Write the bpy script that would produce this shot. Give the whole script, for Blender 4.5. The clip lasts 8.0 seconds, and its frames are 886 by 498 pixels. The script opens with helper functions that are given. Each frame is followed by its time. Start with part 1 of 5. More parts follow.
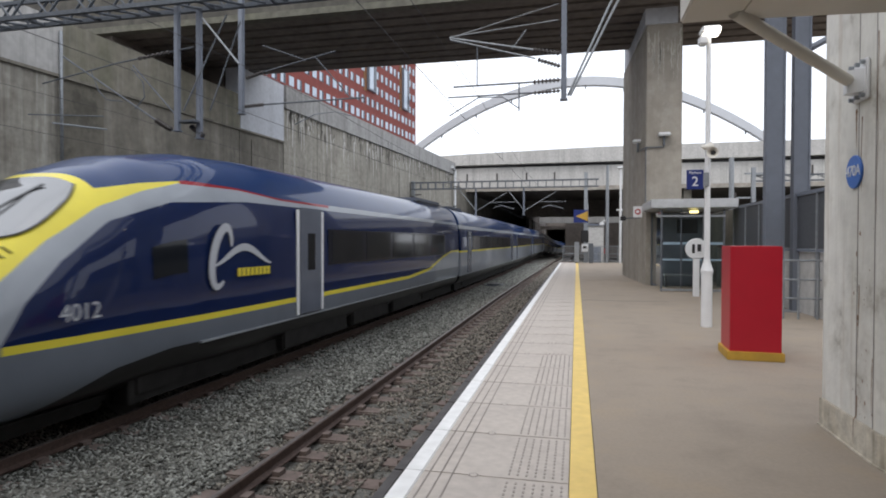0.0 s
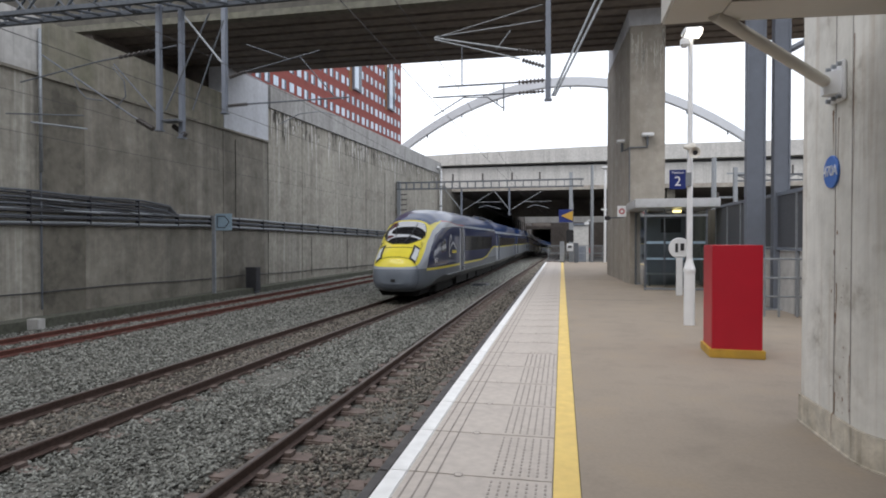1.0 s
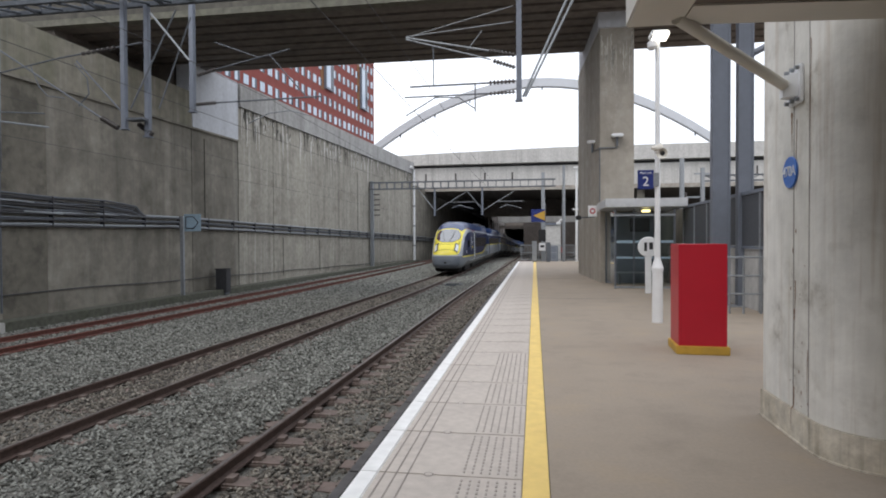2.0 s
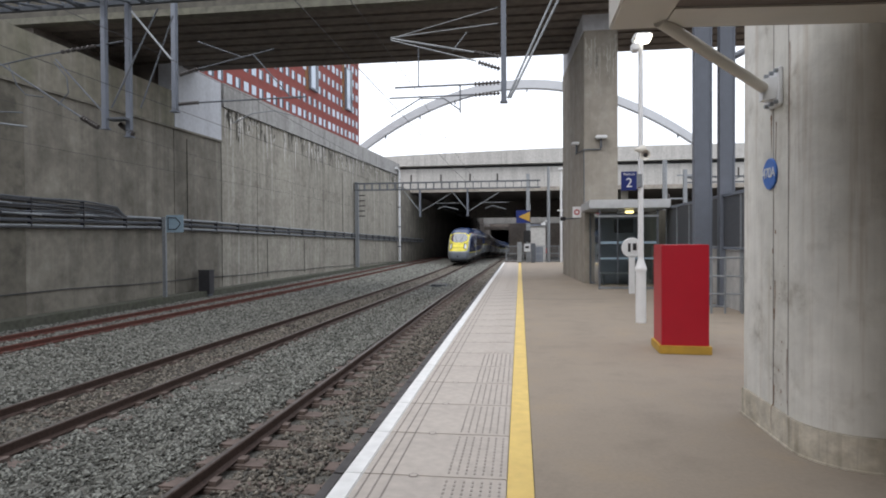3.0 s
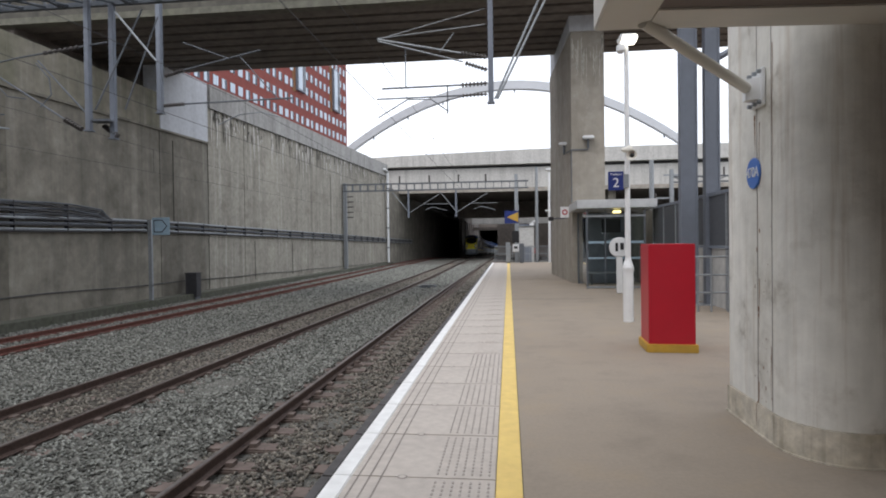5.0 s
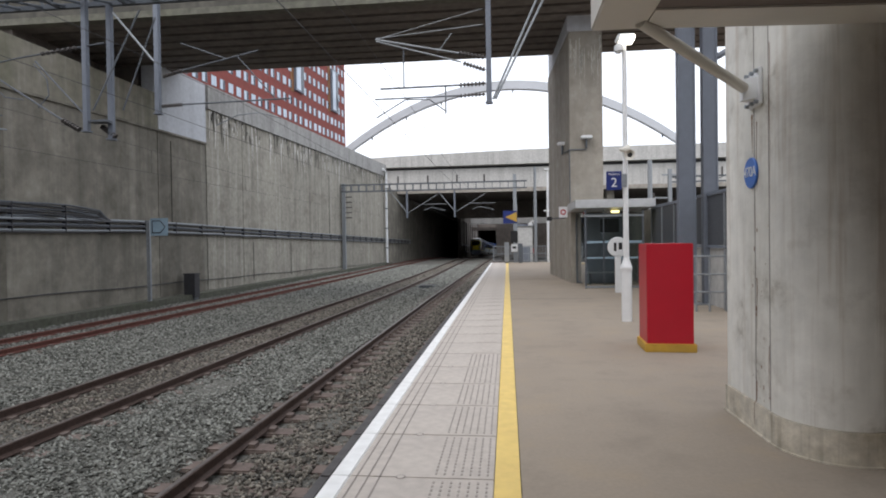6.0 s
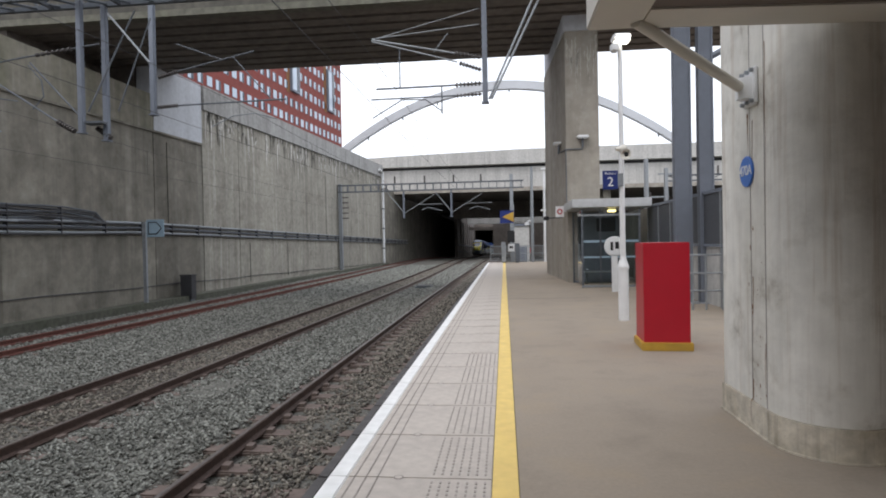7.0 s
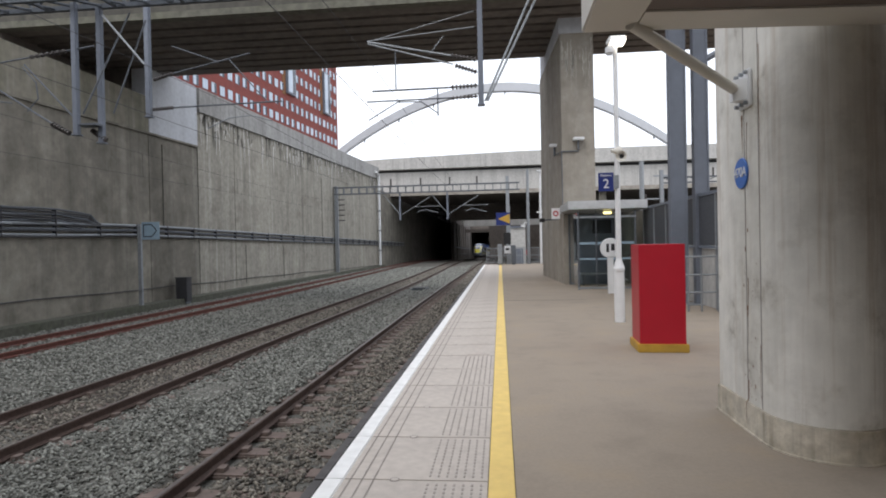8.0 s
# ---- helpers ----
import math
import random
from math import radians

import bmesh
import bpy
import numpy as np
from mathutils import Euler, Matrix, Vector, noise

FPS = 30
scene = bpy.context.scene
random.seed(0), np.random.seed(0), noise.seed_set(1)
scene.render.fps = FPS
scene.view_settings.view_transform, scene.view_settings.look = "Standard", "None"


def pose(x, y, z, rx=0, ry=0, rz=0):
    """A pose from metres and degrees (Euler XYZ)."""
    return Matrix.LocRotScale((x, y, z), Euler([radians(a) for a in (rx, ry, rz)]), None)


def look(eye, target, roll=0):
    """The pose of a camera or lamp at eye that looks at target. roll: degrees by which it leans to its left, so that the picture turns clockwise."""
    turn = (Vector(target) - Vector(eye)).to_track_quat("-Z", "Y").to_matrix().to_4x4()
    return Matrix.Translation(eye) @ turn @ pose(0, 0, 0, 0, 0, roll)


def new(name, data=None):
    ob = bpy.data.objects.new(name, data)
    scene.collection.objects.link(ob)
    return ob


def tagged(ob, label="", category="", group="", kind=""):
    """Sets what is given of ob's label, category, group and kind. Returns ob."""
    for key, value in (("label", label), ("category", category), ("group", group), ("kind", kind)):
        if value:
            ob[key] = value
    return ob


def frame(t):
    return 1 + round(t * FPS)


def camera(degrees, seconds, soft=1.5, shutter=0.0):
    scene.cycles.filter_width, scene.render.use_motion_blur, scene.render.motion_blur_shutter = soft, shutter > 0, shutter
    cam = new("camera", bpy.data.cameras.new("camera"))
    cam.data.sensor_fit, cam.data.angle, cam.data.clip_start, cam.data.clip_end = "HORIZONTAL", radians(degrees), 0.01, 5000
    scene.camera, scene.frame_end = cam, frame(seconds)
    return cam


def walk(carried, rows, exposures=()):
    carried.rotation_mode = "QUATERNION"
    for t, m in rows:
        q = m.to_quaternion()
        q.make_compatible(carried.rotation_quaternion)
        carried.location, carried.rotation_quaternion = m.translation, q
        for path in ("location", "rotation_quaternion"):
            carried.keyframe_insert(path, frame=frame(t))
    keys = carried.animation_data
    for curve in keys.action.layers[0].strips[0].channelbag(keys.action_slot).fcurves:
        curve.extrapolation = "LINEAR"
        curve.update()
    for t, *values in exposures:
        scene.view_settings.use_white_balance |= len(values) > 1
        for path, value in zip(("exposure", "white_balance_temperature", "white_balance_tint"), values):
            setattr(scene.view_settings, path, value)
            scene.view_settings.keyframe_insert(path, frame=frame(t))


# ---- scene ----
# ---- camera ----
cam = camera(74.5, 8.0, soft=1.9, shutter=0.12)
walk(cam, [
    (0, pose(-0.076, 0, 1.704, 89.15, -0.11, 12.90)),
    (0.5, pose(-0.071, 0, 1.703, 89.18, -0.02, 12.59)),
    (1, pose(-0.060, 0, 1.705, 89.14, 0.06, 11.53)),
    (1.5, pose(-0.040, 0, 1.706, 89.10, 0.22, 10.10)),
    (3, pose(-0.022, 0, 1.702, 89.23, 0.33, 7.51)),
    (3.5, pose(-0.019, 0, 1.702, 89.26, 0.39, 7.11)),
    (4, pose(-0.014, 0, 1.702, 89.27, 0.39, 6.96)),
    (4.5, pose(-0.013, 0, 1.703, 89.28, 0.56, 6.59)),
    (6, pose(-0.004, 0, 1.702, 89.31, 0.84, 6.29)),
    (6.5, pose(-0.005, 0, 1.700, 89.30, 1.03, 6.16)),
    (7, pose(-0.003, 0, 1.702, 89.31, 1.11, 5.99)),
    (7.5, pose(-0.001, 0, 1.704, 89.38, 1.14, 5.85)),
    (8, pose(0.000, 0, 1.700, 89.51, 1.19, 5.62)),
])

# ---- world and light ----
world = bpy.data.worlds.new("overcast_sky")
scene.world = world
world.use_nodes = True
wn, wl = world.node_tree.nodes, world.node_tree.links
sky = wn.new("ShaderNodeTexSky")
sky.sky_type = "NISHITA"
sky.sun_disc = False
sky.sun_elevation = radians(48)
sky.sun_rotation = radians(200)
sky.dust_density = 4.0
cloud = wn.new("ShaderNodeMix")
cloud.data_type = "RGBA"
cloud.inputs["Factor"].default_value = 0.85
wl.new(sky.outputs["Color"], cloud.inputs["A"])
cloud.inputs["B"].default_value = (10.5, 10.9, 11.75, 1)
back = wn["Background"]
back.inputs["Strength"].default_value = 0.15
wl.new(cloud.outputs["Result"], back.inputs["Color"])

sun_data = bpy.data.lights.new("sun", "SUN")
sun_data.energy = 0.7
sun_data.angle = radians(25)
sun_data.color = (1.0, 0.97, 0.93)
sun = new("sun", sun_data)
sun.matrix_world = look((0, 0, 60), (14, 38, 0))
scene.view_settings.exposure = 0.02


# ---- materials ----
def mat(name, base, rough=0.7, metal=0.0, grain=None, stain=None, bump=0.0, bump_scale=60.0, streak=False, spec=0.5, drip=None, patch=None, vary=0.0):
    """grain: (scale, amount), stain: (scale, amount, colour)."""
    m = bpy.data.materials.new(name)
    m.use_nodes = True
    n, l = m.node_tree.nodes, m.node_tree.links
    b = n["Principled BSDF"]
    b.inputs["Roughness"].default_value = rough
    b.inputs["Metallic"].default_value = metal
    b.inputs["Specular IOR Level"].default_value = spec
    co = n.new("ShaderNodeTexCoord")
    geo_in = n.new("ShaderNodeNewGeometry")
    mp = n.new("ShaderNodeMapping")
    l.new(geo_in.outputs["Position"] if streak else co.outputs["Object"], mp.inputs["Vector"])
    if streak:
        mp.inputs["Scale"].default_value = (1, 1, 0.12)
    rgb = n.new("ShaderNodeRGB")
    rgb.outputs[0].default_value = (*base, 1)
    out = rgb.outputs[0]
    if stain:
        t = n.new("ShaderNodeTexNoise")
        t.inputs["Scale"].default_value = stain[0]
        t.inputs["Detail"].default_value = 6
        t.inputs["Roughness"].default_value = 0.65
        l.new(mp.outputs[0], t.inputs["Vector"])
        r = n.new("ShaderNodeValToRGB")
        r.color_ramp.elements[0].position, r.color_ramp.elements[1].position = 0.42, 0.68
        l.new(t.outputs["Fac"], r.inputs["Fac"])
        mu = n.new("ShaderNodeMath")
        mu.operation = "MULTIPLY"
        mu.inputs[1].default_value = stain[1]
        l.new(r.outputs["Color"], mu.inputs[0])
        mx = n.new("ShaderNodeMix")
        mx.data_type = "RGBA"
        l.new(mu.outputs[0], mx.inputs["Factor"])
        l.new(out, mx.inputs["A"])
        mx.inputs["B"].default_value = (*stain[2], 1)
        out = mx.outputs["Result"]
    if patch:
        t = n.new("ShaderNodeTexNoise")
        t.inputs["Scale"].default_value = patch[0]
        t.inputs["Detail"].default_value = 8
        t.inputs["Roughness"].default_value = 0.62
        l.new(geo_in.outputs["Position"], t.inputs["Vector"])
        for lo, hi, amount, colour in patch[1]:
            mr = n.new("ShaderNodeMapRange")
            mr.inputs["From Min"].default_value, mr.inputs["From Max"].default_value = lo, hi
            mr.inputs["To Max"].default_value = amount
            l.new(t.outputs["Fac"], mr.inputs["Value"])
            mx = n.new("ShaderNodeMix")
            mx.data_type = "RGBA"
            l.new(mr.outputs[0], mx.inputs["Factor"])
            l.new(out, mx.inputs["A"])
            mx.inputs["B"].default_value = (*colour, 1)
            out = mx.outputs["Result"]
    if vary:
        oi = n.new("ShaderNodeObjectInfo")
        mr = n.new("ShaderNodeMapRange")
        mr.inputs["To Min"].default_value, mr.inputs["To Max"].default_value = 1 - vary, 1 + vary
        l.new(oi.outputs["Random"], mr.inputs["Value"])
        vm = n.new("ShaderNodeVectorMath")
        vm.operation = "SCALE"
        l.new(out, vm.inputs[0])
        l.new(mr.outputs[0], vm.inputs["Scale"])
        out = vm.outputs["Vector"]
    if drip:
        dm = n.new("ShaderNodeMapping")
        dm.inputs["Scale"].default_value = (1, 1, 0.035)
        l.new(geo_in.outputs["Position"], dm.inputs["Vector"])
        for k, (scale, amount, colour) in enumerate(drip):
            t = n.new("ShaderNodeTexNoise")
            t.inputs["Scale"].default_value = scale
            t.inputs["Detail"].default_value = 5
            t.inputs["Roughness"].default_value = 0.7
            l.new(dm.outputs[0], t.inputs["Vector"])
            r = n.new("ShaderNodeValToRGB")
            r.color_ramp.elements[0].position, r.color_ramp.elements[1].position = 0.54, 0.70
            l.new(t.outputs["Fac"], r.inputs["Fac"])
            mu = n.new("ShaderNodeMath")
            mu.operation = "MULTIPLY"
            mu.inputs[1].default_value = amount
            l.new(r.outputs["Color"], mu.inputs[0])
            mx = n.new("ShaderNodeMix")
            mx.data_type = "RGBA"
            l.new(mu.outputs[0], mx.inputs["Factor"])
            l.new(out, mx.inputs["A"])
            mx.inputs["B"].default_value = (*colour, 1)
            out = mx.outputs["Result"]
    if grain:
        t = n.new("ShaderNodeTexNoise")
        t.inputs["Scale"].default_value = grain[0]
        t.inputs["Detail"].default_value = 5
        l.new(co.outputs["Object"] if not streak else geo_in.outputs["Position"], t.inputs["Vector"])
        mr = n.new("ShaderNodeMapRange")
        mr.inputs["From Min"].default_value, mr.inputs["From Max"].default_value = 0.25, 0.75
        mr.inputs["To Min"].default_value, mr.inputs["To Max"].default_value = 1 - grain[1], 1 + grain[1]
        l.new(t.outputs["Fac"], mr.inputs["Value"])
        vm = n.new("ShaderNodeVectorMath")
        vm.operation = "SCALE"
        l.new(out, vm.inputs[0])
        l.new(mr.outputs[0], vm.inputs["Scale"])
        out = vm.outputs["Vector"]
    l.new(out, b.inputs["Base Color"])
    if bump:
        t = n.new("ShaderNodeTexNoise")
        t.inputs["Scale"].default_value = bump_scale
        t.inputs["Detail"].default_value = 4
        l.new(co.outputs["Object"], t.inputs["Vector"])
        bp = n.new("ShaderNodeBump")
        bp.inputs["Strength"].default_value = bump
        bp.inputs["Distance"].default_value = 0.02
        l.new(t.outputs["Fac"], bp.inputs["Height"])
        l.new(bp.outputs["Normal"], b.inputs["Normal"])
    return m


def glow(name, colour, strength):
    m = mat(name, colour, 0.4)
    b = m.node_tree.nodes["Principled BSDF"]
    b.inputs["Emission Color"].default_value = (*colour, 1)
    b.inputs["Emission Strength"].default_value = strength
    return m


CONC_WALL = mat("stained_concrete", (0.222, 0.204, 0.170), 0.9, grain=(3.5, 0.14), stain=(0.45, 0.8, (0.125, 0.118, 0.10)), bump=0.4, bump_scale=8, streak=True, vary=0.10, patch=(0.75, ((0.52, 0.68, 0.45, (0.37, 0.345, 0.29)), (0.49, 0.36, 0.6, (0.115, 0.105, 0.085)))), drip=((1.7, 0.35, (0.36, 0.345, 0.30)), (1.1, 0.6, (0.095, 0.088, 0.075)), (5.0, 0.22, (0.12, 0.11, 0.095))))
CONC_STAIN = mat("wet_stained_concrete", (0.175, 0.16, 0.13), 0.85, grain=(3.5, 0.2), stain=(0.7, 0.6, (0.105, 0.098, 0.078)), bump=0.4, bump_scale=8, streak=True, patch=(0.9, ((0.54, 0.70, 0.5, (0.24, 0.22, 0.18)), (0.47, 0.38, 0.6, (0.07, 0.066, 0.052)))), drip=((1.6, 0.4, (0.06, 0.056, 0.045)),))
CONC_FAR = mat("board_marked_concrete", (0.335, 0.315, 0.27), 0.9, grain=(4.0, 0.20), stain=(0.5, 0.6, (0.24, 0.225, 0.19)), bump=0.5, bump_scale=8, streak=True, vary=0.08, patch=(0.8, ((0.54, 0.68, 0.4, (0.44, 0.42, 0.36)), (0.46, 0.36, 0.5, (0.18, 0.16, 0.135)))), drip=((2.4, 0.5, (0.60, 0.58, 0.53)), (1.6, 0.7, (0.12, 0.11, 0.095)), (6.0, 0.3, (0.16, 0.15, 0.13))))
FASCIA = mat("mossy_edge_beam", (0.135, 0.13, 0.105), 0.9, grain=(4, 0.3), stain=(0.7, 0.6, (0.12, 0.12, 0.085)), drip=((2.0, 0.5, (0.10, 0.095, 0.08)),))
CONC_PALE = mat("pale_concrete", (0.50, 0.49, 0.47), 0.88, grain=(4.0, 0.15), stain=(0.8, 0.5, (0.30, 0.29, 0.28)), bump=0.3, bump_scale=10, streak=True, drip=((2.5, 0.5, (0.22, 0.21, 0.20)),))
CONC_PIER = mat("pier_concrete", (0.34, 0.31, 0.265), 0.88, grain=(3.0, 0.12), stain=(0.9, 0.6, (0.20, 0.18, 0.15)), bump=0.4, bump_scale=12, streak=True, patch=(1.4, ((0.52, 0.70, 0.5, (0.22, 0.20, 0.165)), (0.46, 0.36, 0.4, (0.42, 0.40, 0.36)))), drip=((3.0, 0.35, (0.52, 0.50, 0.45)), (1.5, 0.4, (0.19, 0.17, 0.14))))
CONC_COL = mat("column_concrete", (0.78, 0.76, 0.71), 0.85, grain=(5.0, 0.10), stain=(1.5, 0.5, (0.47, 0.45, 0.39)), bump=0.2, bump_scale=14, streak=True, patch=(2.2, ((0.52, 0.68, 0.45, (0.40, 0.37, 0.31)), (0.62, 0.70, 0.45, (0.26, 0.22, 0.17)))), drip=((2.2, 0.35, (0.36, 0.34, 0.30)), (9.0, 0.4, (0.36, 0.26, 0.17))))
CONC_PLINTH = mat("dirty_plinth_concrete", (0.60, 0.55, 0.46), 0.9, grain=(9.0, 0.25), stain=(2.2, 0.7, (0.27, 0.22, 0.14)), bump=0.4, bump_scale=20, drip=((5.0, 0.5, (0.20, 0.17, 0.12)),))
CONC_COPE = mat("weathered_coping_concrete", (0.36, 0.355, 0.345), 0.9, grain=(4.0, 0.2), stain=(0.8, 0.6, (0.20, 0.195, 0.185)), streak=True, drip=((2.5, 0.75, (0.13, 0.125, 0.12)), (5.0, 0.4, (0.58, 0.57, 0.55))))
LIME = mat("lime_streak", (0.72, 0.70, 0.66), 0.9, grain=(6, 0.3))
LIME_DULL = mat("dull_lime_streak", (0.46, 0.44, 0.39), 0.9, grain=(6, 0.3))
SOOT = mat("dark_water_streak", (0.075, 0.07, 0.06), 0.9, grain=(6, 0.3))
COL_RUST = mat("rust_run", (0.22, 0.13, 0.075), 0.9, grain=(20, 0.4))
CONC_DECK = mat("bridge_concrete", (0.36, 0.33, 0.29), 0.9, grain=(2.0, 0.2), stain=(0.7, 0.6, (0.2, 0.18, 0.16)), bump=0.3, bump_scale=6)
# Concrete darkened in its colour so soffits and enclosed parts look unlit.
BEAM_DARK = mat("shade_darkened_concrete", (0.16, 0.138, 0.122), 0.9, grain=(3.0, 0.25), stain=(0.6, 0.5, (0.095, 0.083, 0.074)))
# Parapet colour darkened to stand for the shadow above the fascia, with streaks.
SHADE_DECK = mat("shadow_dark_parapet", (0.075, 0.07, 0.06), 0.9, grain=(3.0, 0.3), stain=(0.5, 0.6, (0.13, 0.12, 0.10)), drip=((1.6, 0.6, (0.03, 0.03, 0.03)),))
CONC_WHITE = mat("whitened_parapet_concrete", (0.56, 0.58, 0.62), 0.85, grain=(5.0, 0.10), stain=(0.9, 0.5, (0.38, 0.39, 0.42)), streak=True)
CONC_LEDGE = mat("pale_ledge_concrete", (0.255, 0.235, 0.19), 0.9, grain=(3.0, 0.2), stain=(0.5, 0.8, (0.135, 0.135, 0.085)), streak=True, bump=0.3, bump_scale=10, drip=((1.8, 0.6, (0.14, 0.135, 0.11)), (5.0, 0.3, (0.46, 0.45, 0.42))))
CANOPY = mat("canopy_paint", (0.68, 0.655, 0.60), 0.6, grain=(3, 0.1), stain=(1.5, 0.4, (0.46, 0.43, 0.37)))
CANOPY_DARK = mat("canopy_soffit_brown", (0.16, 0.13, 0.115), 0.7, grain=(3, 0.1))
BALLAST = mat("ballast_bed", (0.115, 0.112, 0.10), 0.95, grain=(40, 0.6), stain=(0.5, 0.5, (0.15, 0.14, 0.12)), bump=1.0, bump_scale=30)
DUSTY_BED = mat("oily_ballast", (0.062, 0.055, 0.048), 0.95, grain=(40, 0.6), stain=(0.6, 0.5, (0.085, 0.075, 0.065)), bump=1.0, bump_scale=30)
RAIL = mat("rusty_rail_steel", (0.085, 0.055, 0.045), 0.65, 0.3, grain=(20, 0.3), bump=0.2)
RAIL_RED = mat("red_rust_rail_steel", (0.135, 0.05, 0.038), 0.8, 0.1, grain=(20, 0.3), bump=0.2)
RAIL_TOP = mat("worn_rail_head", (0.17, 0.15, 0.14), 0.45, 0.6, grain=(15, 0.3))
SLEEPER = mat("dusty_concrete_sleeper", (0.15, 0.115, 0.10), 0.9, grain=(8, 0.3), stain=(1.5, 0.6, (0.12, 0.09, 0.08)))
TARMAC = mat("platform_asphalt", (0.300, 0.250, 0.198), 0.85, grain=(30, 0.06), stain=(0.5, 0.35, (0.235, 0.195, 0.155)), bump=0.06, bump_scale=80, patch=(1.3, ((0.52, 0.70, 0.35, (0.36, 0.275, 0.18)), (0.48, 0.32, 0.5, (0.215, 0.18, 0.145)))))
SLAB = mat("edge_paving_slab", (0.50, 0.45, 0.405), 0.85, grain=(12, 0.1), stain=(1.2, 0.4, (0.37, 0.33, 0.30)), bump=0.1)
# Near-black lip: the shadow under the platform edge is put into its colour.
LIP = mat("shadow_dark_coping_edge", (0.075, 0.07, 0.07), 0.8, grain=(9, 0.3), stain=(1.2, 0.6, (0.035, 0.032, 0.03)))
SEALANT = mat("grey_joint_sealant", (0.21, 0.185, 0.165), 0.7, grain=(10, 0.2))
STUD = mat("worn_tactile_stud", (0.34, 0.305, 0.28), 0.85, grain=(12, 0.15))
JOINT = mat("paving_joint", (0.26, 0.23, 0.21), 0.9, grain=(10, 0.2))
WHITE_LINE = mat("white_line_paint", (0.80, 0.80, 0.79), 0.6, grain=(8, 0.08), stain=(2.5, 0.25, (0.55, 0.53, 0.5)))
YELLOW_LINE = mat("yellow_line_paint", (0.76, 0.55, 0.17), 0.6, grain=(8, 0.08), stain=(1.8, 0.35, (0.60, 0.41, 0.14)))
NOTICE_RED = mat("faded_red_notice", (0.36, 0.10, 0.11), 0.6, grain=(8, 0.1))
RED = mat("red_gloss_panel", (0.45, 0.010, 0.026), 0.38, grain=(3, 0.05))
YELLOW_BASE = mat("worn_yellow_plinth", (0.55, 0.33, 0.045), 0.6, grain=(12, 0.15), stain=(6, 0.5, (0.3, 0.2, 0.06)))
WHITE = mat("white_paint", (0.75, 0.76, 0.77), 0.45, grain=(6, 0.05))
GREY_STEEL = mat("grey_painted_steel", (0.165, 0.185, 0.225), 0.5, 0.1, grain=(5, 0.08))
GALV = mat("galvanised_steel", (0.30, 0.32, 0.34), 0.5, 0.45, grain=(10, 0.15))
GALV_DARK = mat("weathered_galvanised_steel", (0.115, 0.127, 0.145), 0.6, 0.2, grain=(10, 0.2))
GANTRY_STEEL = mat("dull_gantry_steel", (0.085, 0.097, 0.115), 0.6, 0.15, grain=(10, 0.2))
CABLE = mat("dark_cable_sheath", (0.045, 0.045, 0.05), 0.6, grain=(6, 0.2))
INSUL = mat("brown_insulator", (0.055, 0.047, 0.045), 0.4)
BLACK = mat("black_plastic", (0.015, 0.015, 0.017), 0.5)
BLUE_SIGN = mat("blue_sign_enamel", (0.02, 0.035, 0.17), 0.35)
PLAQUE = mat("blue_plaque_enamel", (0.05, 0.16, 0.52), 0.4)
BRICK_RED = mat("red_cladding", (0.215, 0.046, 0.036), 0.8, grain=(1, 0.12), stain=(0.3, 0.3, (0.19, 0.05, 0.04)))
ALU = mat("pale_aluminium", (0.58, 0.59, 0.60), 0.45, 0.2, grain=(6, 0.08), stain=(2, 0.3, (0.40, 0.41, 0.42)))
OCHRE = mat("ochre_cladding", (0.20, 0.085, 0.03), 0.7, grain=(1, 0.1))
# Pale base colour paints the sky's reflection into the glass.
PANE = mat("sky_pale_pane", (0.50, 0.58, 0.68), 0.12, 0.0)
PANE_DARK = mat("dark_window_pane", (0.04, 0.05, 0.07), 0.1)
ARCH = mat("white_arch_steel", (0.50, 0.52, 0.55), 0.5, grain=(0.5, 0.05))
MESH_STEEL = mat("dark_mesh_panel", (0.075, 0.08, 0.09), 0.6, grain=(30, 0.3))
GLASS = bpy.data.materials.new("shelter_glass")
GLASS.use_nodes = True
gb = GLASS.node_tree.nodes["Principled BSDF"]
gb.inputs["Base Color"].default_value = (0.82, 0.88, 0.87, 1)
gb.inputs["Roughness"].default_value = 0.03
gb.inputs["Transmission Weight"].default_value = 1.0
gb.inputs["IOR"].default_value = 1.15
LAMP_ON = glow("lit_lamp_glass", (1.0, 0.93, 0.80), 6)
LAMP_WARM = glow("lit_shelter_lamp", (1.0, 0.85, 0.35), 2.5)
SIGN_GREEN = mat("pale_green_sign", (0.45, 0.62, 0.5), 0.5)
DEVICE_BLUE = mat("grey_blue_sign_plate", (0.27, 0.37, 0.45), 0.5, grain=(8, 0.1))
GREEN_MOSS = mat("mossy_kerb_concrete", (0.10, 0.10, 0.08), 0.95, grain=(6, 0.3), stain=(0.8, 0.6, (0.07, 0.08, 0.05)))


# ---- building helpers ----
def mesh_of(bm, name, material, smooth=False):
    me = bpy.data.meshes.new(name)
    bmesh.ops.recalc_face_normals(bm, faces=bm.faces[:])
    bm.to_mesh(me)
    bm.free()
    for m in material if isinstance(material, (list, tuple)) else [material]:
        me.materials.append(m)
    if smooth:
        for p in me.polygons:
            p.use_smooth = len(p.vertices) <= 4
    return me


def part(name, bm, material, parent=None, label="", smooth=False):
    ob = new(name, mesh_of(bm, name, material, smooth))
    ob.parent = parent
    return tagged(ob, label)


def thing(name, label, category, loc=(0, 0, 0), group="", rz=0):
    ob = new(name)
    ob.matrix_basis = pose(*loc, 0, 0, rz)
    return tagged(ob, label, category, group)


